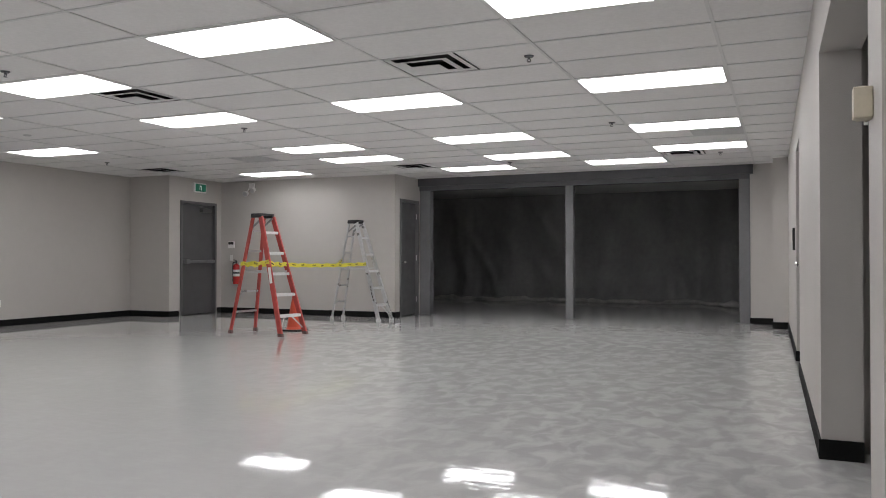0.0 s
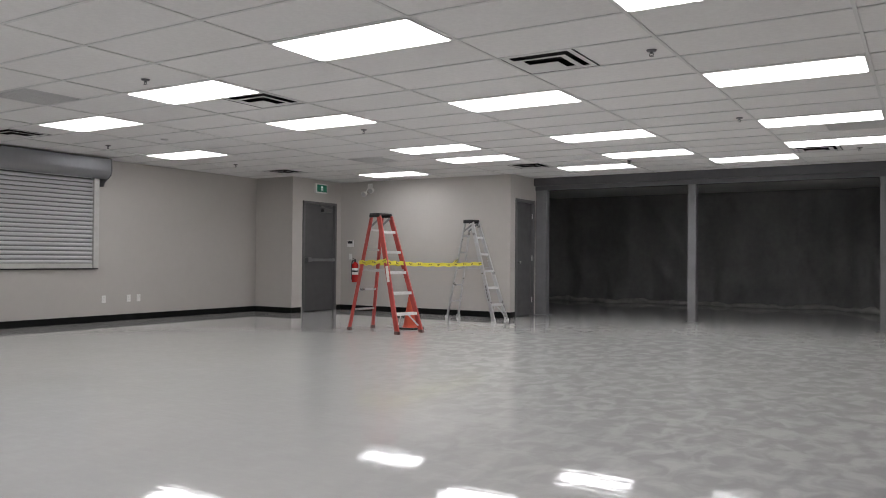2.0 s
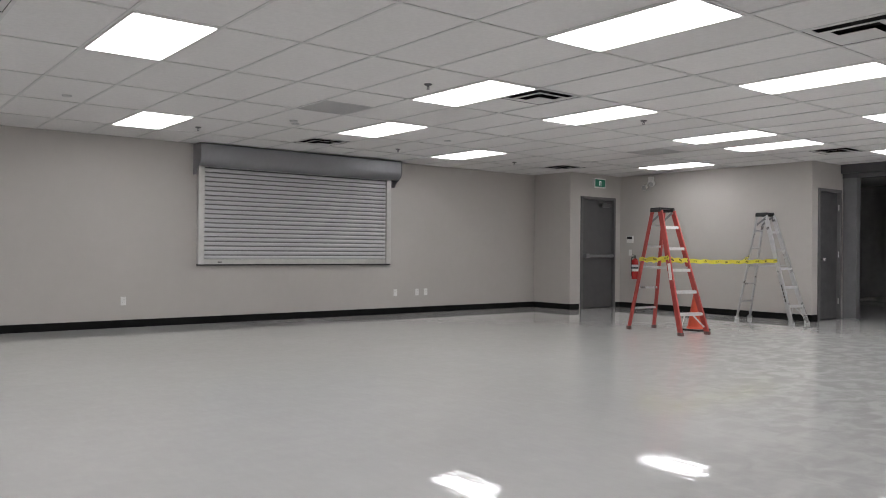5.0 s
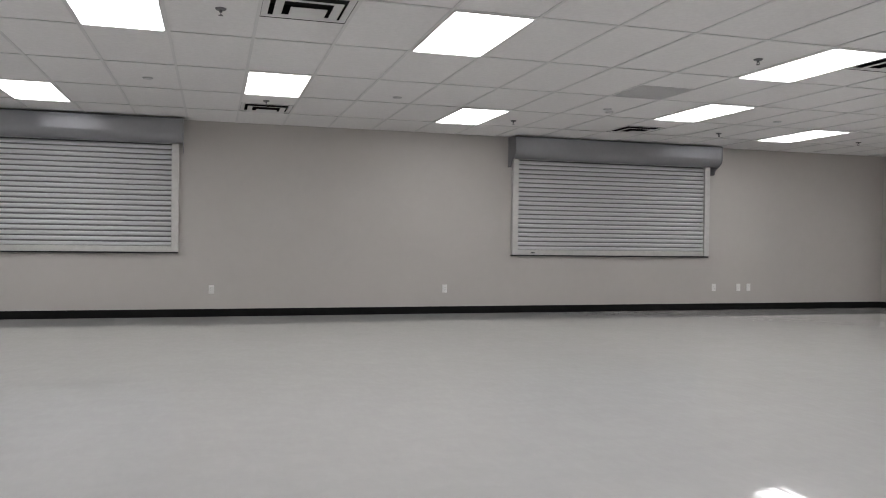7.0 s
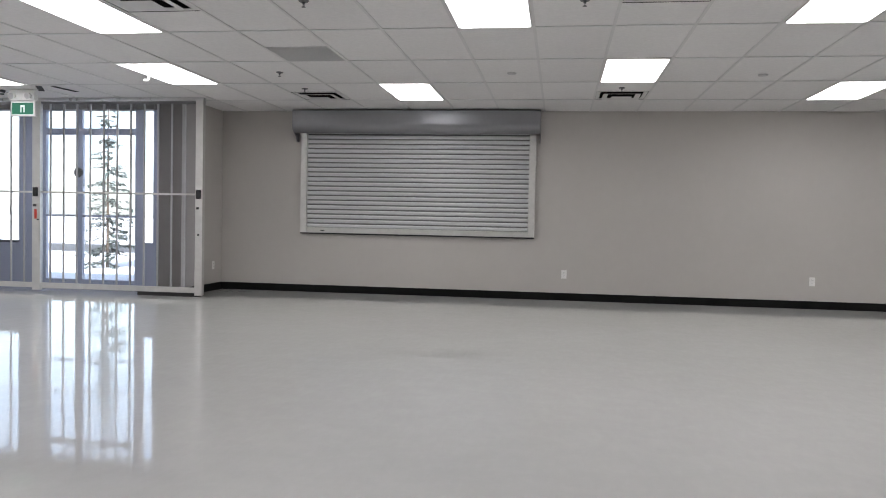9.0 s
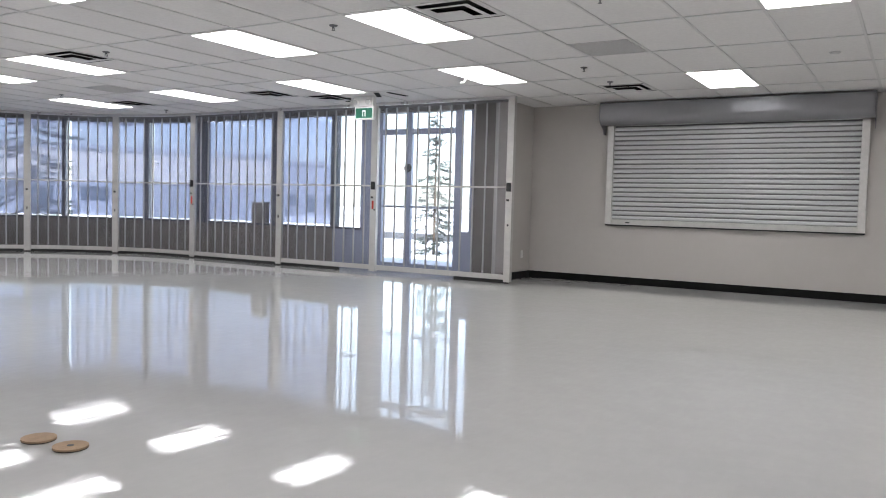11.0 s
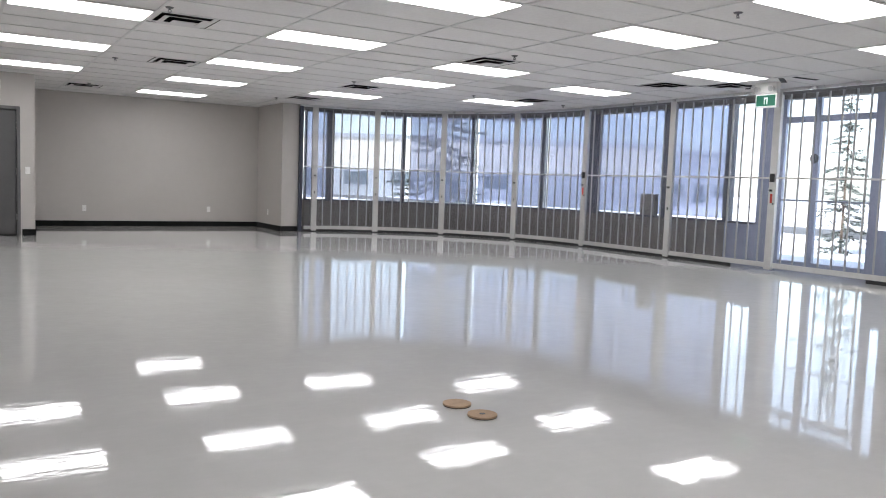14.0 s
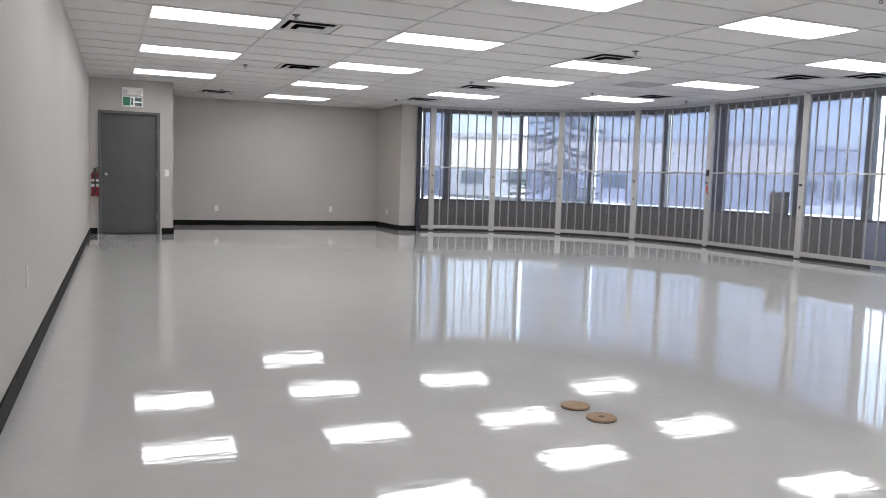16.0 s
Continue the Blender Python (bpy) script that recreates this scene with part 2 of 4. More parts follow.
DARKGLASS = material("dark_window", (0.05, 0.07, 0.09), 0.12, 0, 0.05, 1)
BARK = material("bark", (0.10, 0.07, 0.05), 0.9, 0, 0.2, 12, 0.4, 30)
NEEDLE = material("spruce_needles", (0.040, 0.060, 0.050), 0.8, 0, 0.25, 6, islands=0.35)
STICKER = material("sticker_red", (0.6, 0.05, 0.03), 0.5, 0, 0.05, 20)
INK = material("tape_ink", (0.03, 0.03, 0.02), 0.6, 0, 0.1, 20)


# ---- mesh helpers ----
def add_box(bm, x0, x1, y0, y1, z0, z1, bevel=0.0):
    m = Matrix.Translation(((x0 + x1) / 2, (y0 + y1) / 2, (z0 + z1) / 2)) @ Matrix.Diagonal((abs(x1 - x0), abs(y1 - y0), abs(z1 - z0), 1))
    g = bmesh.ops.create_cube(bm, size=1, matrix=m)
    if bevel > 0:
        edges = list({e for v in g["verts"] for e in v.link_edges})
        bmesh.ops.bevel(bm, geom=edges, offset=bevel, segments=2, affect='EDGES', profile=0.6)
    return bm


def add_beam(bm, a, b, w, d, up=(0, 0, 1)):
    """A bar of section w x d from a to b."""
    a, b = Vector(a), Vector(b)
    axis = (b - a)
    z = axis.normalized()
    x = Vector(up).cross(z)
    if x.length < 1e-4:
        x = Vector((1, 0, 0))
    x.normalize()
    y = z.cross(x)
    r = Matrix((x, y, z)).transposed().to_4x4()
    bmesh.ops.create_cube(bm, size=1, matrix=Matrix.Translation((a + b) / 2) @ r @ Matrix.Diagonal((w, d, axis.length, 1)))
    return bm


def add_cyl(bm, a, b, r0, r1=None, seg=16):
    a, b = Vector(a), Vector(b)
    r = (b - a).to_track_quat('Z', 'Y').to_matrix().to_4x4()
    bmesh.ops.create_cone(bm, cap_ends=True, segments=seg, radius1=r0, radius2=r0 if r1 is None else r1, depth=(b - a).length,
                          matrix=Matrix.Translation((a + b) / 2) @ r)
    return bm


def add_prism(bm, profile, y0, y1):
    """A profile of (x, z) drawn out along y."""
    ends = [[bm.verts.new((x, y, z)) for x, z in profile] for y in (y0, y1)]
    k = len(profile)
    for i in range(k):
        bm.faces.new((ends[0][i], ends[0][(i + 1) % k], ends[1][(i + 1) % k], ends[1][i]))
    bm.faces.new(ends[0][::-1])
    bm.faces.new(ends[1])
    bmesh.ops.recalc_face_normals(bm, faces=bm.faces[:])
    return bm


def mesh_of(name, bm, mat):
    me = bpy.data.meshes.new(name)
    bm.to_mesh(me)
    bm.free()
    me.materials.append(mat)
    return me


def part(name, bm, mat, parent=None, label=""):
    ob = new(name, mesh_of(name, bm, mat))
    if parent is not None:
        ob.parent = parent
    return tagged(ob, label)


def box_part(name, b, mat, parent=None, label="", bevel=0.0):
    return part(name, add_box(bmesh.new(), *b, bevel), mat, parent, label)


def thing(name, label, category, m=None, group="", kind=""):
    ob = new(name)
    if m is not None:
        ob.matrix_world = m
    return tagged(ob, label, category, group, kind)


def setting(name, boxes, mat, label):
    bm = bmesh.new()
    for b in boxes:
        add_box(bm, *b)
    return tagged(part(name, bm, mat), label, "structure", kind="structure")


# ---- large structure ----
H = 2.58
XW, XE = -11.10, 0.62
TOP = 3.0
setting("floor", [(-11.6, 3.2, -17.6, 24.0, -0.2, 0.0)], FLOOR, "glossy sealed grey concrete floor with cloudy patches")
setting("wall_west", [(XW - 0.2, XW, -5.15, 11.05, 0, TOP)], WALL, "greige painted wall behind the roller shutters")
setting("wall_northwest", [(XW - 0.2, -10.16, 11.05, 11.25, 0, TOP)], WALL, "short greige painted return wall in the corner")
setting("wall_exit", [(-10.36, -10.16, 11.25, 11.33, 0, TOP), (-10.36, -10.16, 11.33, 12.33, 2.15, TOP), (-10.36, -10.16, 12.33, 12.5, 0, TOP)], WALL,
        "greige painted wall holding the grey exit door")
setting("wall_north", [(-10.36, -6.29, 12.5, 12.69, 0, TOP)], WALL, "greige painted wall behind the two ladders")
setting("wall_closet", [(-6.49, -6.29, 12.69, 13.46, 2.16, TOP), (-6.49, -6.29, 13.46, 13.6, 0, TOP)], WALL, "greige painted closet wall with a grey door")
setting("wall_stub", [(-0.38, 0.02, 13.55, 13.8, 0, TOP), (-0.02, 0.02, 12.75, 13.55, 0, TOP), (0.02, 0.45, 12.75, 13.15, 0, TOP)], WALL, "stepped greige painted wall beside the dark opening")
def xe(y):
    """The long side wall runs slightly out of square."""
    return 0.318 + 0.0152 * (y + 15.3)


def xn(y):
    return 0.295 - 0.0125 * (y - 4.7)


def skew(bm, y0, y1, front, back, z0, z1, fx=xe):
    v = [bm.verts.new(p) for z in (z0, z1) for p in ((fx(y0) + front, y0, z), (fx(y0) + back, y0, z), (fx(y1) + back, y1, z), (fx(y1) + front, y1, z))]
    for q in ((0, 1, 2, 3), (7, 6, 5, 4), (0, 4, 5, 1), (1, 5, 6, 2), (2, 6, 7, 3), (3, 7, 4, 0)):
        bm.faces.new([v[k] for k in q])
    bmesh.ops.recalc_face_normals(bm, faces=bm.faces[:])
    return bm


tagged(part("wall_east_south", skew(bmesh.new(), -14.4, 1.88, 0.0, 0.25, 0, TOP), WALL), "long pale greige painted side wall", "structure", kind="structure")
bm = bmesh.new()
for y0, y1, z0 in ((1.88, 2.15, 0), (2.15, 4.42, 2.14), (4.42, 7.78, 0), (7.78, 8.75, 2.17), (8.75, 12.75, 0)):
    skew(bm, y0, y1, 0.0, 0.2, z0, TOP, xn)
tagged(part("wall_east_north", bm, WALL), "greige painted side wall with a wide cased opening", "structure", kind="structure")
setting("wall_east_step", [(xn(2) + 0.2, 0.68, 1.88, 2.08, 0, TOP)], WALL, "greige painted wall step beside the cased opening")
setting("wall_south_door", [(-0.98, -0.77, -14.4, -14.2, 0, TOP), (-0.77, 0.20, -14.4, -14.2, 2.06, TOP), (0.20, 0.335, -14.4, -14.2, 0, TOP)], WALL, "greige painted wall holding a grey door")
setting("wall_south_return", [(-0.98, -0.78, -16.7, -14.4, 0, TOP)], WALL, "greige painted return wall")
setting("wall_south", [(-5.7, -0.78, -16.9, -16.7, 0, TOP)], WALL, "greige painted end wall with two outlets")
setting("wall_southwest", [(-5.7, -5.5, -16.7, -15.2, 0, TOP), (-5.95, -5.7, -16.7, -15.2, 0, TOP)], WALL, "short greige painted wall at the end of the folding grille")
setting("wall_pier", [(XW, -9.95, -5.0, -4.95, 0, TOP)], WALL, "short greige painted wall beside the folding grille")
setting("wall_dark_pier", [(-10.75, -10.0, -5.35, -5.0, 0, TOP)], KNEE, "dark brown wall panel behind the folding grille")
# side room behind the cased opening, and the unlit room behind the header
setting("wall_side_room", [(0.5, 3.2, 4.62, 4.82, 0, TOP), (0.86, 3.2, 1.2, 1.4, 0, TOP), (3.0, 3.2, 1.4, 4.62, 0, TOP), (0.7, 0.75, 7.5, 9.1, 0, TOP)], WALL, "greige painted side room wall")
# the back room's gloom is partly put into its dark wall colour
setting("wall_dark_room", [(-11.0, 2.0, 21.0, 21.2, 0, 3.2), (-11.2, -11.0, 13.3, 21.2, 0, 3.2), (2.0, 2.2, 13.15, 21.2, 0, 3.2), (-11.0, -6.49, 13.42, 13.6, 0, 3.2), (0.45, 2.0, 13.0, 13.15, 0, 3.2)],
        STEEL, "back room wall coloured dark to look unlit")
setting("ceiling_dark_room", [(-11.0, 2.0, 13.8, 21.0, 2.72, 3.04)], VENTW, "unlit ceiling of the back room")
setting("roof", [(-11.6, 3.2, -17.6, 14.2, 3.0, 3.2)], HEADER, "plain roof slab above the ceiling")

# header beam, posts
hb = thing("header_beam", "dark grey painted steel header across the wide opening", "beam")
box_part("beam", (-6.28, -0.32, 13.45, 13.8, 2.44, 3.0), HEADER, hb)
box_part("fascia", (-6.28, -0.38, 13.52, 13.7, 2.36, 2.44), HEADER, hb)
for x0, x1 in ((-6.28, -6.06), (-3.43, -3.29), (-0.54, -0.37)):
    col = thing("steel_post", "dark grey painted square steel post under the header", "post", group="steel posts")
    box_part("shaft", (x0, x1, 13.54, 13.69, 0.012, 2.44), STEEL, col, bevel=0.008)
    box_part("base_plate", (x0 - 0.05, x1 + 0.05, 13.49, 13.74, 0, 0.012), STEEL, col)

# baseboards
BH, BT = 0.104, 0.012
bases = [(XW, XW + BT, -4.95, 11.05), (XW, -10.16, 11.05 - BT, 11.05), (-10.16, -10.16 + BT, 11.05 - BT, 11.30), (-10.16, -10.16 + BT, 12.37, 12.5),
         (-10.16, -6.29 + BT, 12.5 - BT, 12.5), (-6.29, -6.29 + BT, 12.5, 12.68), (-0.38, -0.02, 13.55 - BT, 13.55), (-0.032, -0.02, 12.75, 13.55), (-0.032, 0.19, 12.75 - BT, 12.75),
         (xn(4.42) - BT, xn(4.42) + 0.2, 4.42 - BT, 4.42), (xn(8.75) - BT, xn(8.75) + 0.05, 8.75 - BT, 8.75),
         (0.22, 0.33, -14.2, -14.2 + BT), (-0.98 - BT, -0.79, -14.2, -14.2 + BT), (-0.98 - BT, -0.98, -16.7, -14.2),
         (-5.5, -0.98, -16.7, -16.7 + BT), (-5.5, -5.5 + BT, -16.69, -15.2), (-5.95, -5.5 + BT, -15.2, -15.2 + BT), (XW + BT, -9.95, -4.95, -4.95 + BT)]
for b in bases:
    tagged(box_part("baseboard", (*b, 0.0, BH), BASE), "black vinyl cove baseboard along the wall foot", "baseboard", kind="structure")


tagged(part("baseboard", skew(bmesh.new(), -14.18, 1.87, -BT, 0.0, 0, BH), BASE), "black vinyl cove baseboard along the wall foot", "baseboard", kind="structure")
for y0, y1 in ((1.88, 2.15), (4.42, 7.73), (8.75, 12.73)):
    tagged(part("baseboard", skew(bmesh.new(), y0, y1, -BT, 0.0, 0, BH, xn), BASE), "black vinyl cove baseboard along the wall foot", "baseboard", kind="structure")


# ---- ceiling ----
A, B = 1.22, 0.61
LIGHTS = [(-3, 7), (-3, 11), (-5, 8), (-5, 11), (-7, 9), (-8, 13), (-5, 15), (-5, 17), (-7, 19), (-3, 15), (-3, 18), (-4, 20), (-1, 11), (-1, 15), (-1, 18), (-2, 20),
          (-5, 3), (-7, 1), (-8, 5), (-8, -3), (-7, -7), (-5, -6), (-5, -1), (-3, -13), (-3, -17), (-3, -21), (-3, -25), (-5, -17), (-5, -21), (-5, -14), (-7, -19), (-5, -9),
          (-7, -15), (-7, -11), (-1, -13), (-1, -17), (-1, -21), (-1, 7), (-3, 3), (-3, -9), (-3, -2), (-1, -9), (-1, -3), (-1, 2)]
VENTS = [(-2.25, 9), (-4.75, 9), (-8.25, 9), (-8.25, 17), (-4.75, 19), (-1.25, 19), (-4.75, 1), (-8.25, 1), (-4.75, -5), (-8.25, -5), (-1.75, -13), (-2.25, -18), (-1.75, -25),
         (-4.75, -13), (-4.75, -19), (-4.75, -23), (-7.25, -13), (-7.25, -18), (-7.75, -12)]
RETURNS = [(-6.25, 7), (-6.25, 16), (-0.75, 16), (-6.25, -4), (-6.25, -16)]


def cx(i):
    return A * (i + 0.26)


def inside(x, y):
    """Where the hung ceiling is."""
    if y > 13.45 or y < -16.7 or x > XE or x < XW:
        return False
    if y > 12.5 and x < -6.29 or y > 11.05 and x < -10.16:
        return False
    if y < -14.2 and x > -0.98:
        return False
    if y < -11.6 and x < -6.15:
        return math.hypot(x + 6.15, y + 11.6) < 4.95
    return True


def clip_tile(x0, x1, y0, y1):
    return max(x0, XW), min(x1, XE), max(y0, -16.7), min(y1, 13.45)


taken = {(i, j) for i, j in LIGHTS}
halves = {(math.floor(c + 0.5), j, c < math.floor(c + 0.5)) for c, j in VENTS + RETURNS}
bm = bmesh.new()
for i in range(-9, 1):
    for j in range(-29, 24):
        if (i, j) in taken:
            continue
        for side in (True, False):
            if (i, j, side) in halves:
                continue
            twin = (i, j, not side) in halves
            if not twin and not side:
                continue
            x0, x1 = cx(i) - A / 2, cx(i) + A / 2
            if twin:
                x0, x1 = (x0, cx(i)) if side else (cx(i), x1)
            y0, y1 = B * (j - 0.5), B * (j + 0.5)
            if not any(inside(x, y) for x in (x0 + .05, (x0 + x1) / 2, x1 - .05) for y in (y0 + .05, y1 - .05)):
                continue
            x0, x1, y0, y1 = clip_tile(x0, x1, y0, y1)
            if x1 - x0 < 0.03 or y1 - y0 < 0.03:
                continue
            dz = random.uniform(-0.0015, 0.0015)
            add_box(bm, x0 + 0.002, x1 - 0.002, y0 + 0.002, y1 - 0.002, H + 0.007 + dz, H + 0.02)
tiles = len(bm.faces)
for i in range(-9, 2):
    x = cx(i) - A / 2
    if XW < x < XE:
        add_box(bm, x - 0.012, x + 0.012, -16.7, 13.45, H, H + 0.006)
for j in range(-28, 24):
    y = B * (j - 0.5)
    if -16.7 < y < 13.45:
        add_box(bm, XW, XE, y - 0.012, y + 0.012, H + 0.0005, H + 0.0062)
bm.faces.ensure_lookup_table()
for fc in bm.faces[tiles:]:
    fc.material_index = 1
ceiling = tagged(part("ceiling", bm, TILE), "white mineral fibre ceiling tiles in a hung metal grid", "ceiling", kind="structure")
ceiling.data.materials.append(TBAR)


def make_light():
    ob = thing("ceiling_light", "lit white recessed fluorescent panel light in the ceiling grid", "ceiling light", group="recessed panel lights")
    bm = bmesh.new()
    for b in ((-0.598, 0.598, -0.293, -0.279), (-0.598, 0.598, 0.279, 0.293), (-0.598, -0.582, -0.279, 0.279), (0.582, 0.598, -0.279, 0.279)):
        add_box(bm, *b, -0.004, 0.03)
    part("frame", bm, VENTW, ob)
    bm = add_box(bmesh.new(), -0.583, 0.583, -0.28, 0.28, -0.0055, 0.012)
    corners = [e for e in bm.edges if abs(e.verts[0].co.z - e.verts[1].co.z) > 0.01]
    bmesh.ops.bevel(bm, geom=corners, offset=0.03, segments=4, affect='EDGES', profile=0.5)
    part("diffuser", bm, PANEL, ob, "glowing white diffuser")
    return ob


first = make_light()
for k, (i, j) in enumerate(LIGHTS):
    m = pose(cx(i), B * j, H)
    if k == 0:
        first.matrix_world = m
    else:
        copy_thing(first, m)


def ring(bm, a, b, z0, z1):
    """A square funnel ring: from half width a at z0 to b at z1."""
    lo = [bm.verts.new((sx * a, sy * a, z0)) for sx, sy in ((-1, -1), (1, -1), (1, 1), (-1, 1))]
    hi = [bm.verts.new((sx * b, sy * b, z1)) for sx, sy in ((-1, -1), (1, -1), (1, 1), (-1, 1))]
    for k in range(4):
        bm.faces.new((lo[k], lo[(k + 1) % 4], hi[(k + 1) % 4], hi[k]))


def make_vent():
    ob = thing("ceiling_vent", "white square louvred air diffuser with dark slots in the ceiling", "ceiling vent", group="air diffusers")
    bm = bmesh.new()
    for b in ((-0.3, 0.3, -0.3, -0.245), (-0.3, 0.3, 0.245, 0.3), (-0.3, -0.245, -0.245, 0.245), (0.245, 0.3, -0.245, 0.245)):
        add_box(bm, *b, 0.008, 0.014)
    part("frame", bm, VENTW, ob)
    for a, b, z in ((0.215, 0.158, -0.012),):
        bm = bmesh.new()
        ring(bm, a, b, z, z + 0.007)
        ring(bm, a, b, z + 0.003, z + 0.010)
        ring(bm, a, a, z, z + 0.003)
        part("louvre", bm, VENTW, ob)
    part("centre_plate", add_box(bmesh.new(), -0.118, 0.118, -0.118, 0.118, -0.030, -0.026, 0.001), VENTW, ob)
    part("backing", add_box(bmesh.new(), -0.3, 0.3, -0.3, 0.3, 0.10, 0.11), VOID, ob, "black duct behind the louvres")
    bm = bmesh.new()
    for b in ((-0.3, 0.3, -0.3, -0.29), (-0.3, 0.3, 0.29, 0.3), (-0.3, -0.29, -0.29, 0.29), (0.29, 0.3, -0.29, 0.29)):
        add_box(bm, *b, 0.006, 0.10)
    part("duct", bm, VOID, ob)
    return ob


first = make_vent()
for k, (c, j) in enumerate(VENTS):
    m = pose(A * (c + 0.26), B * j, H)
    if k == 0:
        first.matrix_world = m
    else:
        copy_thing(first, m)


def make_return():
    ob = thing("return_grille", "grey perforated return air grille in the ceiling", "air grille", group="return grilles")
    part("frame", add_box(bmesh.new(), -0.298, 0.298, -0.293, 0.293, 0.004, 0.02), RETURN, ob)
    bm = bmesh.new()
    for k in range(-13, 14):
        add_box(bm, k * 0.021 - 0.003, k * 0.021 + 0.003, -0.28, 0.28, -0.002, 0.004)
    part("slats", bm, RETURN, ob)
    return ob


first = make_return()
for k, (c, j) in enumerate(RETURNS):
    m = pose(A * (c + 0.26), B * j, H)
    if k == 0:
        first.matrix_world = m
    else:
        copy_thing(first, m)


# ---- storefront behind the folding grille ----
CX, CY, RG = -5.87, -11.07, 4.06
LINE = 6.42            # length of the straight run, from its north end


def along(s, off=0.0):
    """A point s metres along the grille's line from its north end, moved outwards by off, and the run's direction there."""
    if s < LINE:
        return Vector((CX - RG + 0.07 - off, -4.65 - s, 0)), Vector((0, -1, 0))
    a = (s - LINE) / RG
    return Vector((CX - (RG - 0.07 + off) * math.cos(a) if a < 0 else CX - (RG + off - 0.07 * math.cos(a)) * math.cos(a), CY - (RG + off) * math.sin(a), 0)), Vector((math.sin(a), -math.cos(a), 0))


def s_of(deg):
    return LINE + RG * radians(deg)


def s_at(y):
    return -4.65 - y


def strip(bm, s0, s1, off, z0, z1, thick, step=0.35):
    """A curved slab that follows the run from s0 to s1."""
    k = max(1, math.ceil((s1 - s0) / step))
    if s1 <= LINE:
        k = 1
    rows = []
    for n in range(k + 1):
        s = s0 + (s1 - s0) * n / k
        a, b = along(s, off)[0], along(s, off + thick)[0]
        rows.append([bm.verts.new((p.x, p.y, z)) for p, z in ((a, z0), (b, z0), (b, z1), (a, z1))])
    for r, q in zip(rows, rows[1:]):
        for n in range(4):
            bm.faces.new((r[n], r[(n + 1) % 4], q[(n + 1) % 4], q[n]))
    bm.faces.new(rows[0][::-1])
    bm.faces.new(rows[-1])
    bmesh.ops.recalc_face_normals(bm, faces=bm.faces[:])
    return bm


OFF = 0.55
SILL, HEAD = 0.66, 2.51
S_END = s_of(90) + 0.02
front = thing("storefront", "curved glazed shopfront with dark mullions and a low wall", "shopfront", kind="structure")
part("knee_wall", strip(bmesh.new(), s_at(-7.69), s_at(-8.26), OFF, 0, SILL - 0.03, 0.15), BLUEFRAME, front, "blue-grey metal panel under the window")
part("knee_wall", strip(bmesh.new(), s_at(-8.26), S_END, OFF, 0, SILL - 0.03, 0.15), KNEE, front, "dark brown low wall under the windows")
part("window_sill", strip(bmesh.new(), s_at(-7.68), S_END, OFF - 0.05, SILL - 0.03, SILL, 0.22), MULLION, front, "dark metal window sill")
part("head", strip(bmesh.new(), s_at(-5.63), S_END, OFF - 0.02, HEAD, 3.0, 0.2), KNEE, front, "dark head above the glass")
posts_s = [(s_of(87.0), s_of(89.9)), (s_of(85.7), s_of(86.1)), (s_of(78.3), s_of(80.3)), (s_of(58.9), s_of(59.8)), (s_of(39.9), s_of(40.8)), (s_of(19.5), s_of(20.6)),
           (s_of(2.8), s_of(6.0)), (s_at(-9.54), s_at(-9.66)), (s_at(-8.21), s_at(-8.32)), (s_at(-7.39), s_at(-7.69))]
for a, b in posts_s:
    last = b == s_at(-7.69)
    part("mullion", strip(bmesh.new(), a, b, OFF, 0 if last else SILL, HEAD, 0.12), BLUEFRAME if last else MULLION, front)
SLIT = 0.055
panes = [(s_of(86.1), s_of(87.0), CLEAR), (s_of(80.3), s_of(85.7), TINTED), (s_of(59.8), s_of(78.3), WINDOW), (s_of(40.8), s_of(58.9) - 0.085, TINTED), (s_of(58.9) - 0.085, s_of(58.9), CLEAR),
         (s_of(20.6), s_of(39.9) - 0.08, TINTED), (s_of(39.9) - 0.08, s_of(39.9), CLEAR), (s_of(6.0), s_of(19.5) - 0.08, TINTED), (s_of(19.5) - 0.08, s_of(19.5), CLEAR),
         (s_at(-9.66) + SLIT, s_of(2.8), TINTED), (s_at(-9.66), s_at(-9.66) + SLIT, CLEAR), (s_at(-8.32), s_at(-9.54), TINTED), (s_at(-7.69), s_at(-8.21), CLEAR)]
for a, b, mat in panes:
    z0 = SILL + (0.03 if mat is TINTED else 0.0)
    p = part("pane", strip(bmesh.new(), a, b, OFF + 0.05, z0, HEAD, 0.006), mat, front, "blue-tinted screened window pane" if mat is TINTED else "clear window pane")
    p.visible_shadow = False
    if mat is TINTED:
        p = part("pane", strip(bmesh.new(), a, b, OFF + 0.05, SILL, z0, 0.006), CLEAR, front, "clear window pane")
        p.visible_shadow = False

# glazed entrance door in the storefront
XD = CX - RG + 0.07 - OFF
entry = thing("entrance_door", "glazed double entrance door in pale blue-grey frames", "door", kind="structure")


def entry_bar(name, y0, y1, z0, z1, d=0.06):
    return box_part(name, (XD - d, XD, y0, y1, z0, z1), BLUEFRAME, entry, bevel=0.004)


for y0, y1 in ((-7.39, -7.27), (-5.92, -5.80), (-5.65, -5.59)):
    entry_bar("jamb", y0, y1, 0, HEAD)
entry_bar("mullion", -6.79, -6.71, 0.0, 2.16)
entry_bar("mullion", -6.79, -6.72, 2.25, HEAD)
entry_bar("transom", -7.27, -5.92, 2.16, 2.25, 0.08)
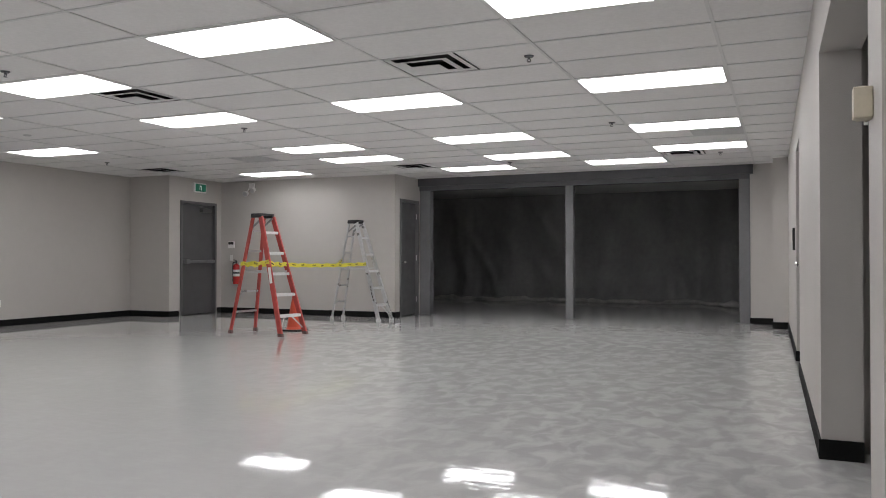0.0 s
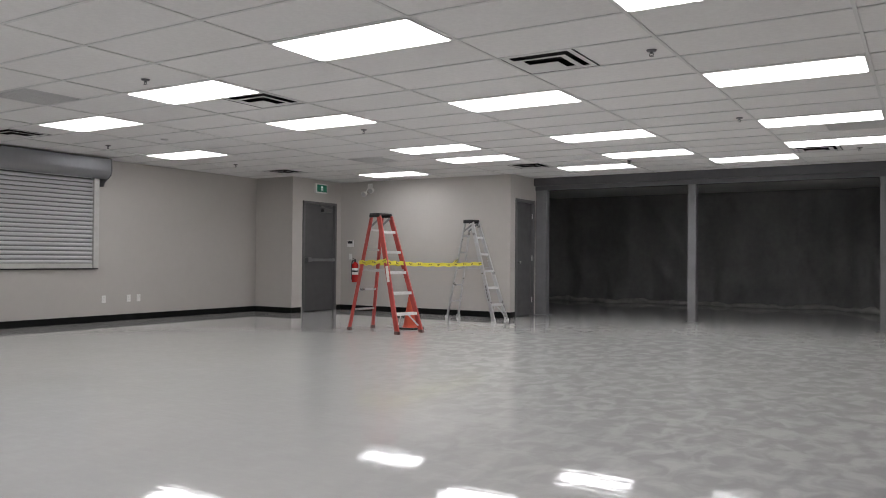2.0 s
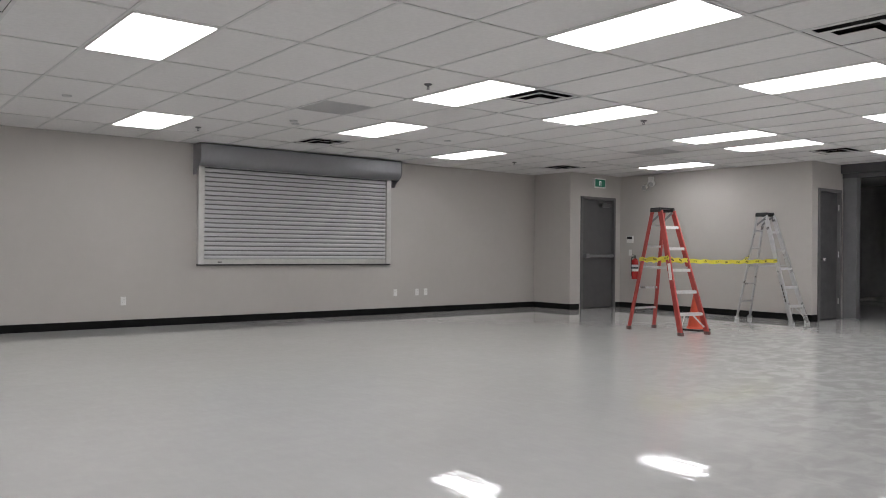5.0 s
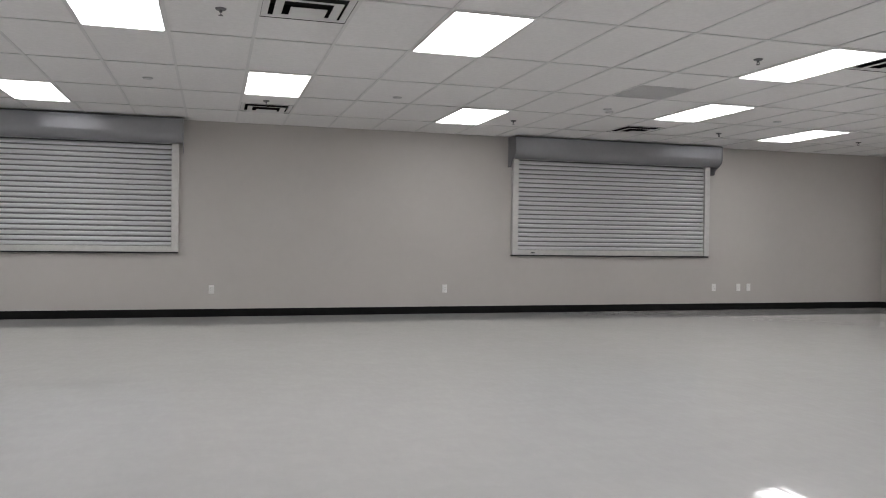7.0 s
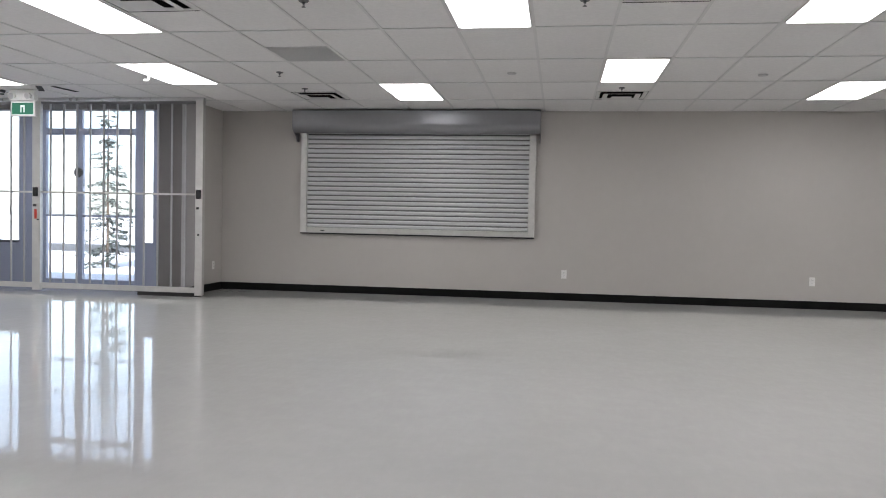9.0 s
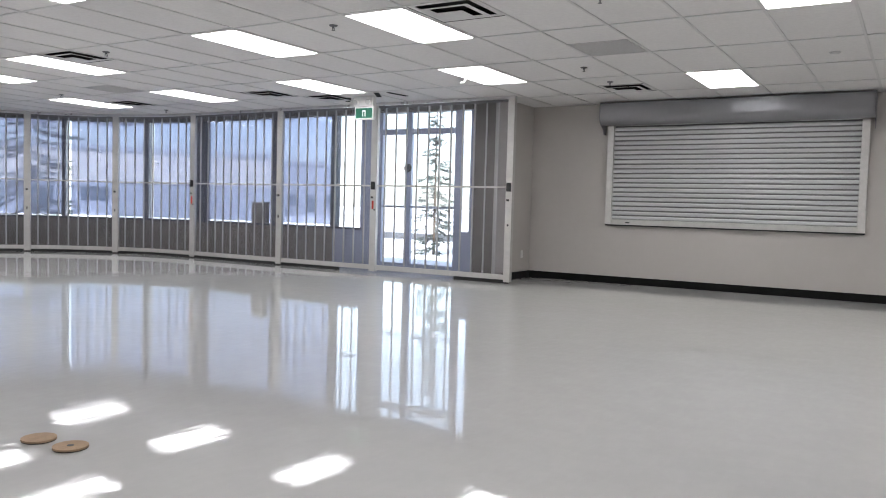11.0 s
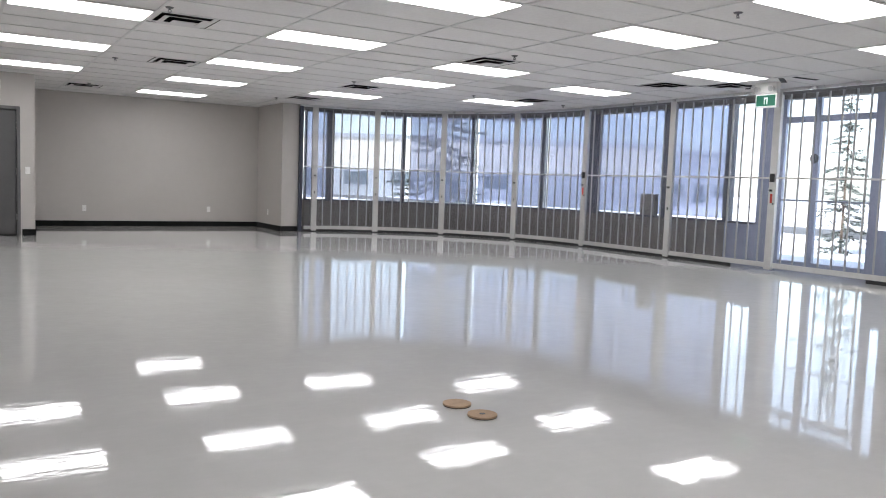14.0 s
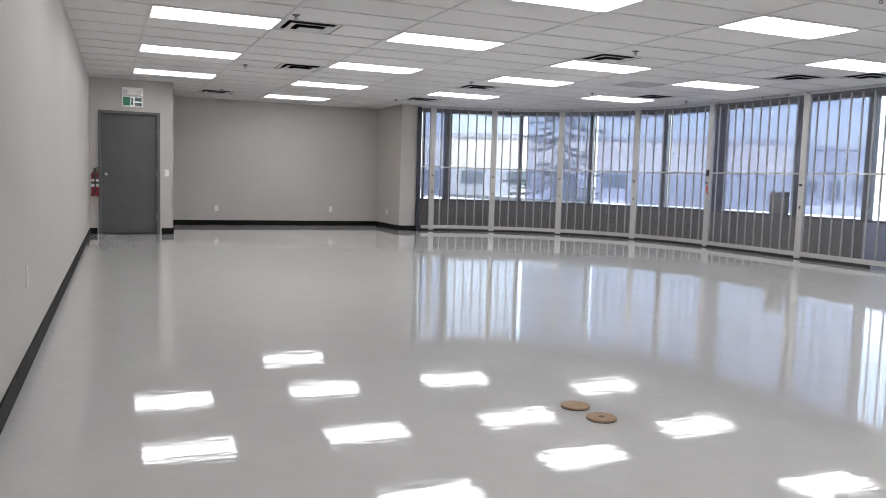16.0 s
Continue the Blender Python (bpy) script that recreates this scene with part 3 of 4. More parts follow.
for y0, y1 in ((-7.27, -6.79), (-6.71, -5.92)):
    entry_bar("bottom_rail", y0, y1, 0.01, 0.13, 0.05)
    entry_bar("push_bar", y0, y1, 1.01, 1.04, 0.05)
    for z0, z1 in ((0.13, 2.16), (2.25, HEAD)):
        p = box_part("pane", (XD - 0.035, XD - 0.029, y0, y1, z0, z1), CLEAR, entry)
        p.visible_shadow = False
box_part("knee_panel", (XD - 0.06, XD - 0.01, -5.80, -5.65, 0, 0.67), BLUEFRAME, entry)
p = box_part("pane", (XD - 0.035, XD - 0.029, -5.80, -5.65, 0.67, HEAD), CLEAR, entry)
p.visible_shadow = False
part("door_sticker", add_cyl(bmesh.new(), (XD + 0.002, -6.77, 1.633), (XD + 0.012, -6.77, 1.633), 0.07, seg=20), BLACK, entry, "round black door sign")
box_part("threshold", (XD - 0.1, XD + 0.05, -7.39, -5.59, 0, 0.012), ALU, entry)


# ---- folding security grille ----
grille = thing("folding_grille", "aluminium folding security grille with clear panels, drawn shut", "security grille")
POSTS = [s_at(-7.01), s_at(-8.94), s_at(-11.02), s_of(24), s_of(47), s_of(67.2), s_of(85.8)]
edges = [0.06] + POSTS + [S_END - 0.06]
bar_mesh = {}


def upright(name, s, w, d, z0, z1, mat, label="", key=None, turn=0.0):
    p, t = along(s)
    me = bar_mesh.get(key)
    if me is None:
        me = mesh_of(name, add_box(bmesh.new(), -w / 2, w / 2, -d / 2, d / 2, z0, z1, 0.004), mat)
        if key:
            bar_mesh[key] = me
    ob = new(name, me)
    ob.parent = grille
    ob.matrix_world = pose(p.x, p.y, 0, 0, 0, math.degrees(math.atan2(t.y, t.x)) + turn)
    return tagged(ob, label)


for s in POSTS:
    upright("post", s, 0.115, 0.06, 0.02, H - 0.03, ALUPALE, "broad pale aluminium grille post", "post")
upright("end_post", 0.05, 0.10, 0.07, 0.02, H - 0.03, ALUPALE, "broad pale aluminium end post", "post_end")
upright("end_post", S_END - 0.02, 0.07, 0.07, 0.02, H - 0.03, MULLION, "dark end post", "post_end2")
for a, b in zip(edges, edges[1:]):
    k = max(1, round((b - a) / 0.185))
    for n in range(1, k):
        upright("hinge_bar", a + (b - a) * n / k, 0.024, 0.020, 0.09, H - 0.05, ALUSHADE, "", "bar", 14 * (-1) ** n)
    bm = strip(bmesh.new(), a + 0.05, b - 0.05, -0.012, 0.05, 0.12, 0.024, 0.165)
    part("bottom_rail", bm, ALUPALE, grille)
    # dark colour on the top rail stands for shade below the ceiling
    part("top_rail", strip(bmesh.new(), a + 0.05, b - 0.05, -0.012, H - 0.075, H - 0.04, 0.024, 0.165), STEEL, grille, "top rail coloured dark for the shade under the ceiling")
    part("middle_rail", strip(bmesh.new(), a + 0.05, b - 0.05, -0.016, 1.322, 1.346, 0.030, 0.165), ALUPALE, grille)
    p = part("panel", strip(bmesh.new(), a + 0.05, b - 0.05, -0.002, 0.12, H - 0.075, 0.004, 0.165), POLY, grille, "clear polycarbonate panel")
    p.visible_shadow = False
# added black strips paint the dark gap between bottom rail and floor
for a, b in ((0.02, s_at(-5.55)), (s_at(-7.65), S_END)):
    part("floor_gap_shade", strip(bmesh.new(), a, b, -0.022, 0.0, 0.048, 0.012), BLACK, grille, "black strip standing for the shaded gap under the grille")
part("ceiling_track", strip(bmesh.new(), 0, S_END, -0.03, H - 0.035, H + 0.005, 0.06), ALU, grille)


# ---- doors ----
def make_door(name, label, m, width, height, knob_side, panic=False, closer=False, proud=0.03, depth=0.14):
    """A steel door in its frame: local x along the wall, y out into the room."""
    ob = thing(name, label, "door", m, kind="structure")
    fw = 0.05
    bm = bmesh.new()
    add_box(bm, 0, fw, -depth, proud, 0, height, 0.004)
    add_box(bm, width - fw, width, -depth, proud, 0, height, 0.004)
    add_box(bm, fw, width - fw, -depth, proud, height - fw, height, 0.004)
    part("door_frame", bm, FRAMEGREY, ob)
    leaf = part("door_leaf", add_box(bmesh.new(), fw + 0.004, width - fw - 0.004, -0.072, -0.028, 0.018, height - fw - 0.004, 0.002), DOORGREY, ob)
    # black block behind the leaf paints the shade in the frame gaps
    part("stop_shade", add_box(bmesh.new(), fw, width - fw, -depth, -0.076, 0.0, height - fw), BLACK, ob)
    # black strip on the floor stands for the dark gap below the leaf
    box_part("threshold", (fw, width - fw, -0.06, 0.02, 0, 0.006), BLACK, ob)
    x = fw + 0.07 if knob_side < 0 else width - fw - 0.07
    if panic:
        bm = bmesh.new()
        add_box(bm, fw + 0.05, width - fw - 0.04, 0.045, 0.075, 0.985, 1.035, 0.008)
        add_box(bm, fw + 0.05, fw + 0.13, -0.028, 0.06, 0.98, 1.045, 0.006)
        add_box(bm, width - fw - 0.14, width - fw - 0.04, -0.028, 0.08, 0.97, 1.055, 0.006)
        part("push_bar", bm, BARGREY, ob, "grey metal push bar")
    else:
        bm = bmesh.new()
        add_cyl(bm, (x, -0.028, 1.0), (x, -0.014, 1.0), 0.034, seg=20)
        add_cyl(bm, (x, -0.014, 1.0), (x, 0.045, 1.0), 0.012)
        add_cyl(bm, (x, 0.04, 1.0), (x, 0.052, 1.0), 0.022, 0.03, 20)
        add_cyl(bm, (x, 0.052, 1.0), (x, 0.072, 1.0), 0.03, 0.02, 20)
        part("knob", bm, CHROME, ob, "chrome door knob")
    if closer:
        bm = bmesh.new()
        add_box(bm, fw + 0.12, fw + 0.38, -0.028, 0.05, height - 0.19, height - 0.13, 0.006)
        add_beam(bm, (fw + 0.25, 0.055, height - 0.12), (fw + 0.55, 0.10, height - 0.10), 0.02, 0.01)
        add_beam(bm, (fw + 0.55, 0.10, height - 0.10), (fw + 0.36, 0.03, height - 0.085), 0.02, 0.01)
        part("door_closer", bm, FRAMEGREY, ob, "grey door closer")
    hx = width - fw if knob_side < 0 else fw
    for z in (0.3, height / 2, height - 0.3):
        part("hinge", add_cyl(bmesh.new(), (hx, 0.0, z - 0.05), (hx, 0.0, z + 0.05), 0.009, seg=10), ALU, ob)
    return ob


make_door("door_1", "closed dark grey steel exit door with a metal push bar", pose(-10.16, 12.33, 0, 0, 0, -90), 1.0, 2.15, -1, True, True)
make_door("door_2", "closed dark grey steel closet door with a chrome knob", pose(-6.29, 13.46, 0, 0, 0, -90), 0.77, 2.16, 1)
make_door("door_3", "closed dark grey steel door with a small chrome knob", pose(-0.77, -14.2, 0), 0.97, 2.06, 1)
make_door("door_4", "closed dark grey steel door set back in the side wall", pose(xn(8.3) + 0.06, 7.78, 0, 0, 0, 90.7), 0.97, 2.17, 1, proud=-0.005)


# ---- roller shutters ----
def make_shutter():
    """Local x along the wall (3.33 m), y out from it."""
    W = 3.33
    ob = thing("roller_shutter", "closed ribbed aluminium roller shutter with a grey metal hood", "roller shutter", group="roller shutters")
    z0, z1 = 0.915, 2.32
    for x0 in (0.0, W - 0.09):
        part("guide_rail", add_box(bmesh.new(), x0, x0 + 0.09, 0, 0.075, z0, z1 + 0.02, 0.006), ALUPALE, ob, "pale aluminium guide rail")
    pitch = 0.0665
    count = int((z1 - z0 - 0.07) / pitch)
    prof = []
    for n in range(7):
        a = math.pi * n / 6
        prof.append((0.012 + 0.032 * math.sin(a) ** 0.6, 0.003 + pitch * 0.72 * (1 - math.cos(a)) / 2))
    prof += [(0.010, pitch * 0.75), (0.010, pitch), (0.004, pitch), (0.004, 0.0), (0.010, 0.0)]
    bm = add_prism(bmesh.new(), prof, 0.085, W - 0.085)
    bmesh.ops.transform(bm, matrix=Matrix(((0, 1, 0, 0), (1, 0, 0, 0), (0, 0, 1, 0), (0, 0, 0, 1))), verts=bm.verts[:])
    bmesh.ops.reverse_faces(bm, faces=bm.faces[:])
    for fc in bm.faces:
        fc.smooth = len(fc.verts) == 4
    for e in bm.edges:
        if len(e.link_faces) == 2 and e.calc_face_angle() > radians(50):
            e.smooth = False
    # recessed faces take the darker colour, painting the groove's shade
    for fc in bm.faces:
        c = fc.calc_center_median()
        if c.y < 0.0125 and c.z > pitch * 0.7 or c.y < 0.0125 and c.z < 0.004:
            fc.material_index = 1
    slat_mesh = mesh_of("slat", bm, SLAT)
    slat_mesh.materials.append(SLATSHADE)
    for n in range(count + 1):
        s = new("slat", slat_mesh)
        s.parent = ob
        s.location = (0, 0, z0 + 0.075 + n * pitch)
    bar = part("bottom_bar", add_box(bmesh.new(), 0.085, W - 0.085, 0.008, 0.05, z0, z0 + 0.073, 0.004), ALUPALE, ob, "flat aluminium bottom bar")
    part("lock", add_box(bmesh.new(), W - 0.36, W - 0.30, 0.05, 0.056, z0 + 0.025, z0 + 0.04), BLACK, bar)
    part("seal", add_box(bmesh.new(), 0.0, W, 0.0, 0.06, z0 - 0.018, z0), BLACK, ob, "black bottom seal")
    hood = [(0.0, 2.632), (0.27, 2.632), (0.282, 2.628), (0.29, 2.615)]
    hood += [(0.29 - 0.13 * (1 - math.cos(radians(a))), 2.445 - 0.13 * math.sin(radians(a))) for a in range(0, 91, 10)]
    hood += [(0.15, 2.318), (0.15, 2.60), (0.0, 2.60)]
    bm = add_prism(bmesh.new(), hood, -0.05, W + 0.05)
    bmesh.ops.transform(bm, matrix=Matrix(((0, 1, 0, 0), (1, 0, 0, 0), (0, 0, 1, 0), (0, 0, 0, 1))), verts=bm.verts[:])
    bmesh.ops.reverse_faces(bm, faces=bm.faces[:])
    for fc in bm.faces:
        fc.smooth = len(fc.verts) == 4
    for e in bm.edges:
        if len(e.link_faces) == 2 and e.calc_face_angle() > radians(25):
            e.smooth = False
    part("hood", bm, HOOD, ob, "grey metal shutter hood")
    cap = [(0.0, 2.634), (0.275, 2.634), (0.298, 2.62), (0.308, 2.445), (0.286, 2.37), (0.225, 2.322), (0.13, 2.27), (0.10, 2.20), (0.0, 2.20)]
    for x0 in (-0.058, W + 0.05):
        bm = add_prism(bmesh.new(), cap, x0, x0 + 0.008)
        bmesh.ops.transform(bm, matrix=Matrix(((0, 1, 0, 0), (1, 0, 0, 0), (0, 0, 1, 0), (0, 0, 0, 1))), verts=bm.verts[:])
        bmesh.ops.reverse_faces(bm, faces=bm.faces[:])
        part("end_plate", bm, HOOD, ob)
    # added black strip that darkens the underside of the hood
    part("underside_shade", add_box(bmesh.new(), 0.0, W, 0.055, 0.148, 2.335, 2.355), BLACK, ob)
    return ob


sh = make_shutter()
sh.matrix_world = pose(XW, 7.57, -0.06, 0, 0, -90)
copy_thing(sh, pose(XW, -0.41, -0.06, 0, 0, -90))


# ---- outside ----
tagged(box_part("ground", (-400, -11.6, -400, 400, -0.4, -0.18), SNOW), "bright trodden snow and pale ground outside", "ground", kind="structure")
tagged(box_part("ground", (-11.6, 400, -400, -17.6, -0.4, -0.18), SNOW), "bright trodden snow and pale ground outside", "ground", kind="structure")


def far_house(label, x, y, turn, length, depth, height, mat, band, cols):
    ob = thing("industrial_building", label, "building", pose(x, y, -0.18, 0, 0, turn))
    wall = box_part("wall", (-length / 2, length / 2, -depth, 0, 0, height), mat, ob)
    box_part("roof", (-length / 2 - 0.2, length / 2 + 0.2, -depth - 0.2, 0.2, height, height + 0.35), GREYPANEL, ob)
    box_part("lower_band", (-length / 2, length / 2, 0.0, 0.06, 0, band), GREYPANEL, ob)
    step = length / cols
    for k in range(cols):
        x0 = -length / 2 + step * (k + 0.25)
        box_part("window", (x0, x0 + step * 0.5, 0.06, 0.12, 0.4 if k % 3 == 1 else 1.0, band - 0.3), DARKGLASS, ob)
    return ob


far_house("long cream panelled industrial building across the road", -36, -58, -33, 36, 15, 5.0, CREAM, 2.4, 9)
far_house("small grey flat-roofed building beyond the parking lot", -60.6, -51.9, -49.4, 5.6, 6, 5.0, GREYPANEL, 2.4, 3)
lot = thing("boundary_wall", "long low grey wall beyond the snowy lot", "wall", pose(-29.8, -33.3, -0.18, 0, 0, -42))
box_part("wall", (-4.6, 4.4, -0.3, 0.0, 0, 2.0), GREYPANEL, lot)
box_part("coping", (-4.65, 4.45, -0.36, 0.06, 2.0, 2.1), CREAM, lot, "pale coping")


def spruce(label, x, y, height, radius, whorls, seed, density, girth):
    rnd = random.Random(seed)
    ob = thing("spruce_tree", label, "tree", pose(x, y, -0.18))
    part("trunk", add_cyl(bmesh.new(), (0, 0, 0), (0, 0, height), girth, 0.008, 10), BARK, ob)
    limbs, verts, faces = bmesh.new(), [], []
    for w in range(whorls):
        f = w / whorls
        z = height * (0.05 + 0.94 * f) + rnd.uniform(-0.04, 0.04)
        r = radius * (1 - f) ** 0.85 + 0.06
        for k in range(rnd.randint(4, 7)):
            a = rnd.uniform(0, 2 * math.pi)
            rr = r * rnd.uniform(0.55, 1.15)
            root, tip = Vector((0, 0, z)), Vector((rr * math.cos(a), rr * math.sin(a), z - 0.22 * rr))
            bend = (root + tip) / 2 + Vector((0, 0, -0.10 * rr))
            add_cyl(limbs, root, bend, 0.14 * girth, 0.09 * girth, 5)
            add_cyl(limbs, bend, tip, 0.09 * girth, 0.03 * girth, 5)
            way = Vector((math.cos(a), math.sin(a), 0))
            side = Vector((-math.sin(a), math.cos(a), 0))
            for q in range(int(density * rr) + 4):
                t = rnd.uniform(0.08, 1.0) ** 0.8
                c = root.lerp(bend, t * 2) if t < 0.5 else bend.lerp(tip, t * 2 - 1)
                out = (side * rnd.uniform(-1, 1) + way * rnd.uniform(0.2, 0.9) + Vector((0, 0, rnd.uniform(-0.55, 0.25)))).normalized()
                ln = rnd.uniform(0.07, 0.20) * (0.55 + 0.45 * min(1.0, rr))
                wide = out.cross(Vector((rnd.uniform(-0.5, 0.5), rnd.uniform(-0.5, 0.5), 1))).normalized() * rnd.uniform(0.010, 0.022)
                n0 = len(verts)
                mid = c + out * ln * 0.55
                verts += [c - wide * 0.4, mid - wide, c + out * ln, mid + wide, c + wide * 0.4]
                faces.append((n0, n0 + 1, n0 + 2, n0 + 3, n0 + 4))
    part("limbs", limbs, BARK, ob)
    me = bpy.data.meshes.new("crown")
    me.from_pydata([tuple(v) for v in verts], [], faces)
    me.materials.append(NEEDLE)
    crown = new("crown", me)
    crown.parent = ob
    tagged(crown, "dark green drooping needle sprays", kind="stuff")
    return ob


spruce("tall dark green spruce tree outside the windows", -14.6, -23.9, 7.4, 2.15, 30, 3, 130, 0.10)
spruce("slender sparse spruce tree outside the entrance", -17.1, -10.4, 4.6, 0.60, 42, 8, 54, 0.034)


# ---- unlit back room ----
bm = bmesh.new()
NX, NZ = 150, 26
grid = []
for i in range(NX + 1):
    x = -10.6 + 12.4 * i / NX
    col = []
    for k in range(NZ + 1):
        f = k / NZ
        z = 0.02 + 2.74 * f
        w = noise.noise(Vector((x * 1.9, z * 0.35, 0.3))) * 0.30 + noise.noise(Vector((x * 5.1, z * 0.9, 4.1))) * 0.10 + 0.06 * math.sin(x * 3.1 + 0.7 * z)
        w -= 0.11 * max(0.0, 0.12 - abs(noise.noise(Vector((x * 1.1 + 0.5 * z, z * 0.25, 7.7))))) / 0.12
        y = 19.7 + w * (1.25 - 0.6 * f) - (0.28 * (1 - f * 6) if f < 0.166 else 0) * (0.6 + noise.noise(Vector((x * 1.3, 0, 9))))
        u = min(max(x + 1.75, 0.0), 1.0)
        y -= (1.0 * u + 0.13 * min(1.0, u * 4) * math.sin(16.0 * x + 7.0 * f)) * (1 - f) ** 1.3
        if not k:
            # the hem trails over the floor in crumples
            for q in (4, 3, 2, 1):
                h = 0.02 + 0.10 * abs(noise.noise(Vector((x * 2.3, q * 0.7, 2.2)))) * (q < 4)
                col.append(bm.verts.new((x, y - 0.13 * q * (1.0 + 0.5 * noise.noise(Vector((x * 0.8, 0, 5)))), h)))
        col.append(bm.verts.new((x, y, z)))
    grid.append(col)
for i in range(NX):
    for k in range(NZ + 4):
        fc = bm.faces.new((grid[i][k], grid[i + 1][k], grid[i + 1][k + 1], grid[i][k + 1]))
        fc.smooth = True
hem_line = [(c[0].co.x, c[0].co.y, 0.045 + 0.035 * noise.noise(Vector((c[0].co.x * 1.7, 3, 1))) + 0.025 * noise.noise(Vector((c[0].co.x * 6.1, 3, 4)))) for c in grid]
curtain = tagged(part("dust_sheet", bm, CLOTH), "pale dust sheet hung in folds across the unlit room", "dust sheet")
mod = curtain.modifiers.new("thickness", 'SOLIDIFY')
mod.thickness = 0.004
bm = bmesh.new()
rings = [[bm.verts.new((x, y - 0.03 + r * 1.5 * math.cos(q * math.tau / 8), r * (1 + math.sin(q * math.tau / 8)) + 0.002)) for q in range(8)] for x, y, r in hem_line]
for a, b in zip(rings, rings[1:]):
    for q in range(8):
        bm.faces.new((a[q], a[(q + 1) % 8], b[(q + 1) % 8], b[q])).smooth = True
for e in (rings[0], rings[-1]):
    bm.faces.new(e)
bmesh.ops.recalc_face_normals(bm, faces=bm.faces[:])
part("hem", bm, HEM, curtain, "paler rolled hem lying on the floor")


# ---- ladders, tape and cone ----
def make_ladder(label, m, rail, height, spread, wf, wr, wt, cap_mat, rear_mat, tread, cap_shift, rail_w=0.078, rear_w=0.05):
    ob = thing("step_ladder", label, "ladder", m)
    fx, tx = spread / 2, 0.07
    lean = cap_shift

    def front(z, side):
        f = z / height
        return Vector((fx + (tx + lean - fx) * f, side * (wf + (wt - wf) * f) / 2, z))

    def rear(z, side):
        f = z / height
        return Vector((-fx + (-tx + lean + fx) * f, side * (wr + (wt * 0.9 - wr) * f) / 2, z))

    for side in (-1, 1):
        bm = add_beam(bmesh.new(), front(0.02, side), front(height - 0.05, side), 0.028, rail_w, (1, 0, 0))
        bmesh.ops.bevel(bm, geom=bm.edges[:], offset=0.004, segments=1, affect='EDGES')
        r = part("front_rail", bm, rail, ob)
        bm = bmesh.new()
        p = front(0.0, side)
        add_box(bm, p.x - 0.048, p.x + 0.036, p.y - 0.019, p.y + 0.019, 0, 0.045, 0.006)
        part("foot", bm, FOOTGREY if rail is RED else ALU, ob)
        bm = add_beam(bmesh.new(), rear(0.02, side), rear(height - 0.05, side), 0.022, rear_w, (1, 0, 0))
        part("rear_rail", bm, rear_mat, ob)
        p = rear(0.0, side)
        part("foot", add_box(bmesh.new(), p.x - 0.03, p.x + 0.04, p.y - 0.018, p.y + 0.018, 0, 0.05, 0.005), FOOTGREY if rail is RED else ALU, ob)
        z = height * 0.52
        bm = bmesh.new()
        mid = (front(z, side) + rear(z, side)) / 2 + Vector((0, -side * 0.02, -0.02))
        add_beam(bm, front(z, side) + Vector((0, -side * 0.02, 0)), mid, 0.004, 0.022)
        add_beam(bm, mid, rear(z, side) + Vector((0, -side * 0.02, 0)), 0.004, 0.022)
        part("spreader", bm, ALU, ob)
    for k in range(5):
        z = 0.284 + 0.288 * k
        a, b = front(z, -1), front(z, 1)
        bm = bmesh.new()
        add_box(bm, a.x - 0.055, a.x + 0.035, a.y + 0.014, b.y - 0.014, z - 0.004, z + 0.004)
        add_box(bm, a.x + 0.029, a.x + 0.035, a.y + 0.014, b.y - 0.014, z - 0.032, z - 0.004)
        add_box(bm, a.x - 0.055, a.x - 0.049, a.y + 0.014, b.y - 0.014, z - 0.024, z - 0.004)
        for q in range(4):
            add_box(bm, a.x - 0.045 + q * 0.02, a.x - 0.037 + q * 0.02, a.y + 0.016, b.y - 0.016, z + 0.004, z + 0.007)
        part("step", bm, tread, ob)
        if k == 0:
            for side, p in ((1, a), (-1, b)):
                part("brace", add_beam(bmesh.new(), (p.x - 0.02, p.y + side * 0.16, z - 0.01), (p.x + 0.06, p.y + side * 0.012, 0.10), 0.006, 0.02), ALU, ob)
        a, b = rear(z + 0.02, -1), rear(z + 0.02, 1)
        part("rear_bar", add_beam(bmesh.new(), a + Vector((0, 0.01, 0)), b - Vector((0, 0.01, 0)), 0.022, 0.028), ALU, ob)
    bm = add_box(bmesh.new(), lean - 0.10, lean + 0.10, -wt / 2 - 0.018, wt / 2 + 0.018, height - 0.022, height, 0.008)
    for side in (-1, 1):
        y = side * wt / 2
        add_box(bm, lean - 0.102, lean + 0.102, y - 0.022, y + 0.022, height - 0.062, height - 0.018, 0.010)
    part("top_cap", bm, cap_mat, ob, "black moulded top cap")
    for side in (-1, 1):
        bm = add_beam(bmesh.new(), front(height - 0.07, side) + Vector((0, -side * 0.02, 0)), rear(height - 0.20, side) + Vector((0, -side * 0.02, 0)), 0.006, 0.03)
        part("hinge_plate", bm, BARGREY, ob)
    return ob, front, rear


red_m = pose(-6.58, 9.09, 0, 0, 0, -10)
grey_m = pose(-6.66, 11.92, 0, 0, 0, -9)
red, rf, rr = make_ladder("orange-red fibreglass step ladder with aluminium treads", red_m, RED, 1.70, 1.0, 0.48, 0.47, 0.225, BLACK, RED, TREAD, -0.104)
grey, gf, gr = make_ladder("grey aluminium step ladder with a dark top cap", grey_m, ALU, 1.74, 1.06, 0.37, 0.31, 0.165, BLACK, ALU, TREAD, -0.12, 0.07, 0.032)
bm = bmesh.new()
for k in range(5):
    p = gf(0.34 + 0.055 * k, -1)
    add_beam(bm, (p.x, p.y - 0.017, p.z), (p.x - 0.008, p.y - 0.017, p.z + 0.04), 0.03, 0.003)
part("rail_marking", bm, INK, grey, "illegible dark bars on the rail")
bm = bmesh.new()
p = rf(0.72, -1)
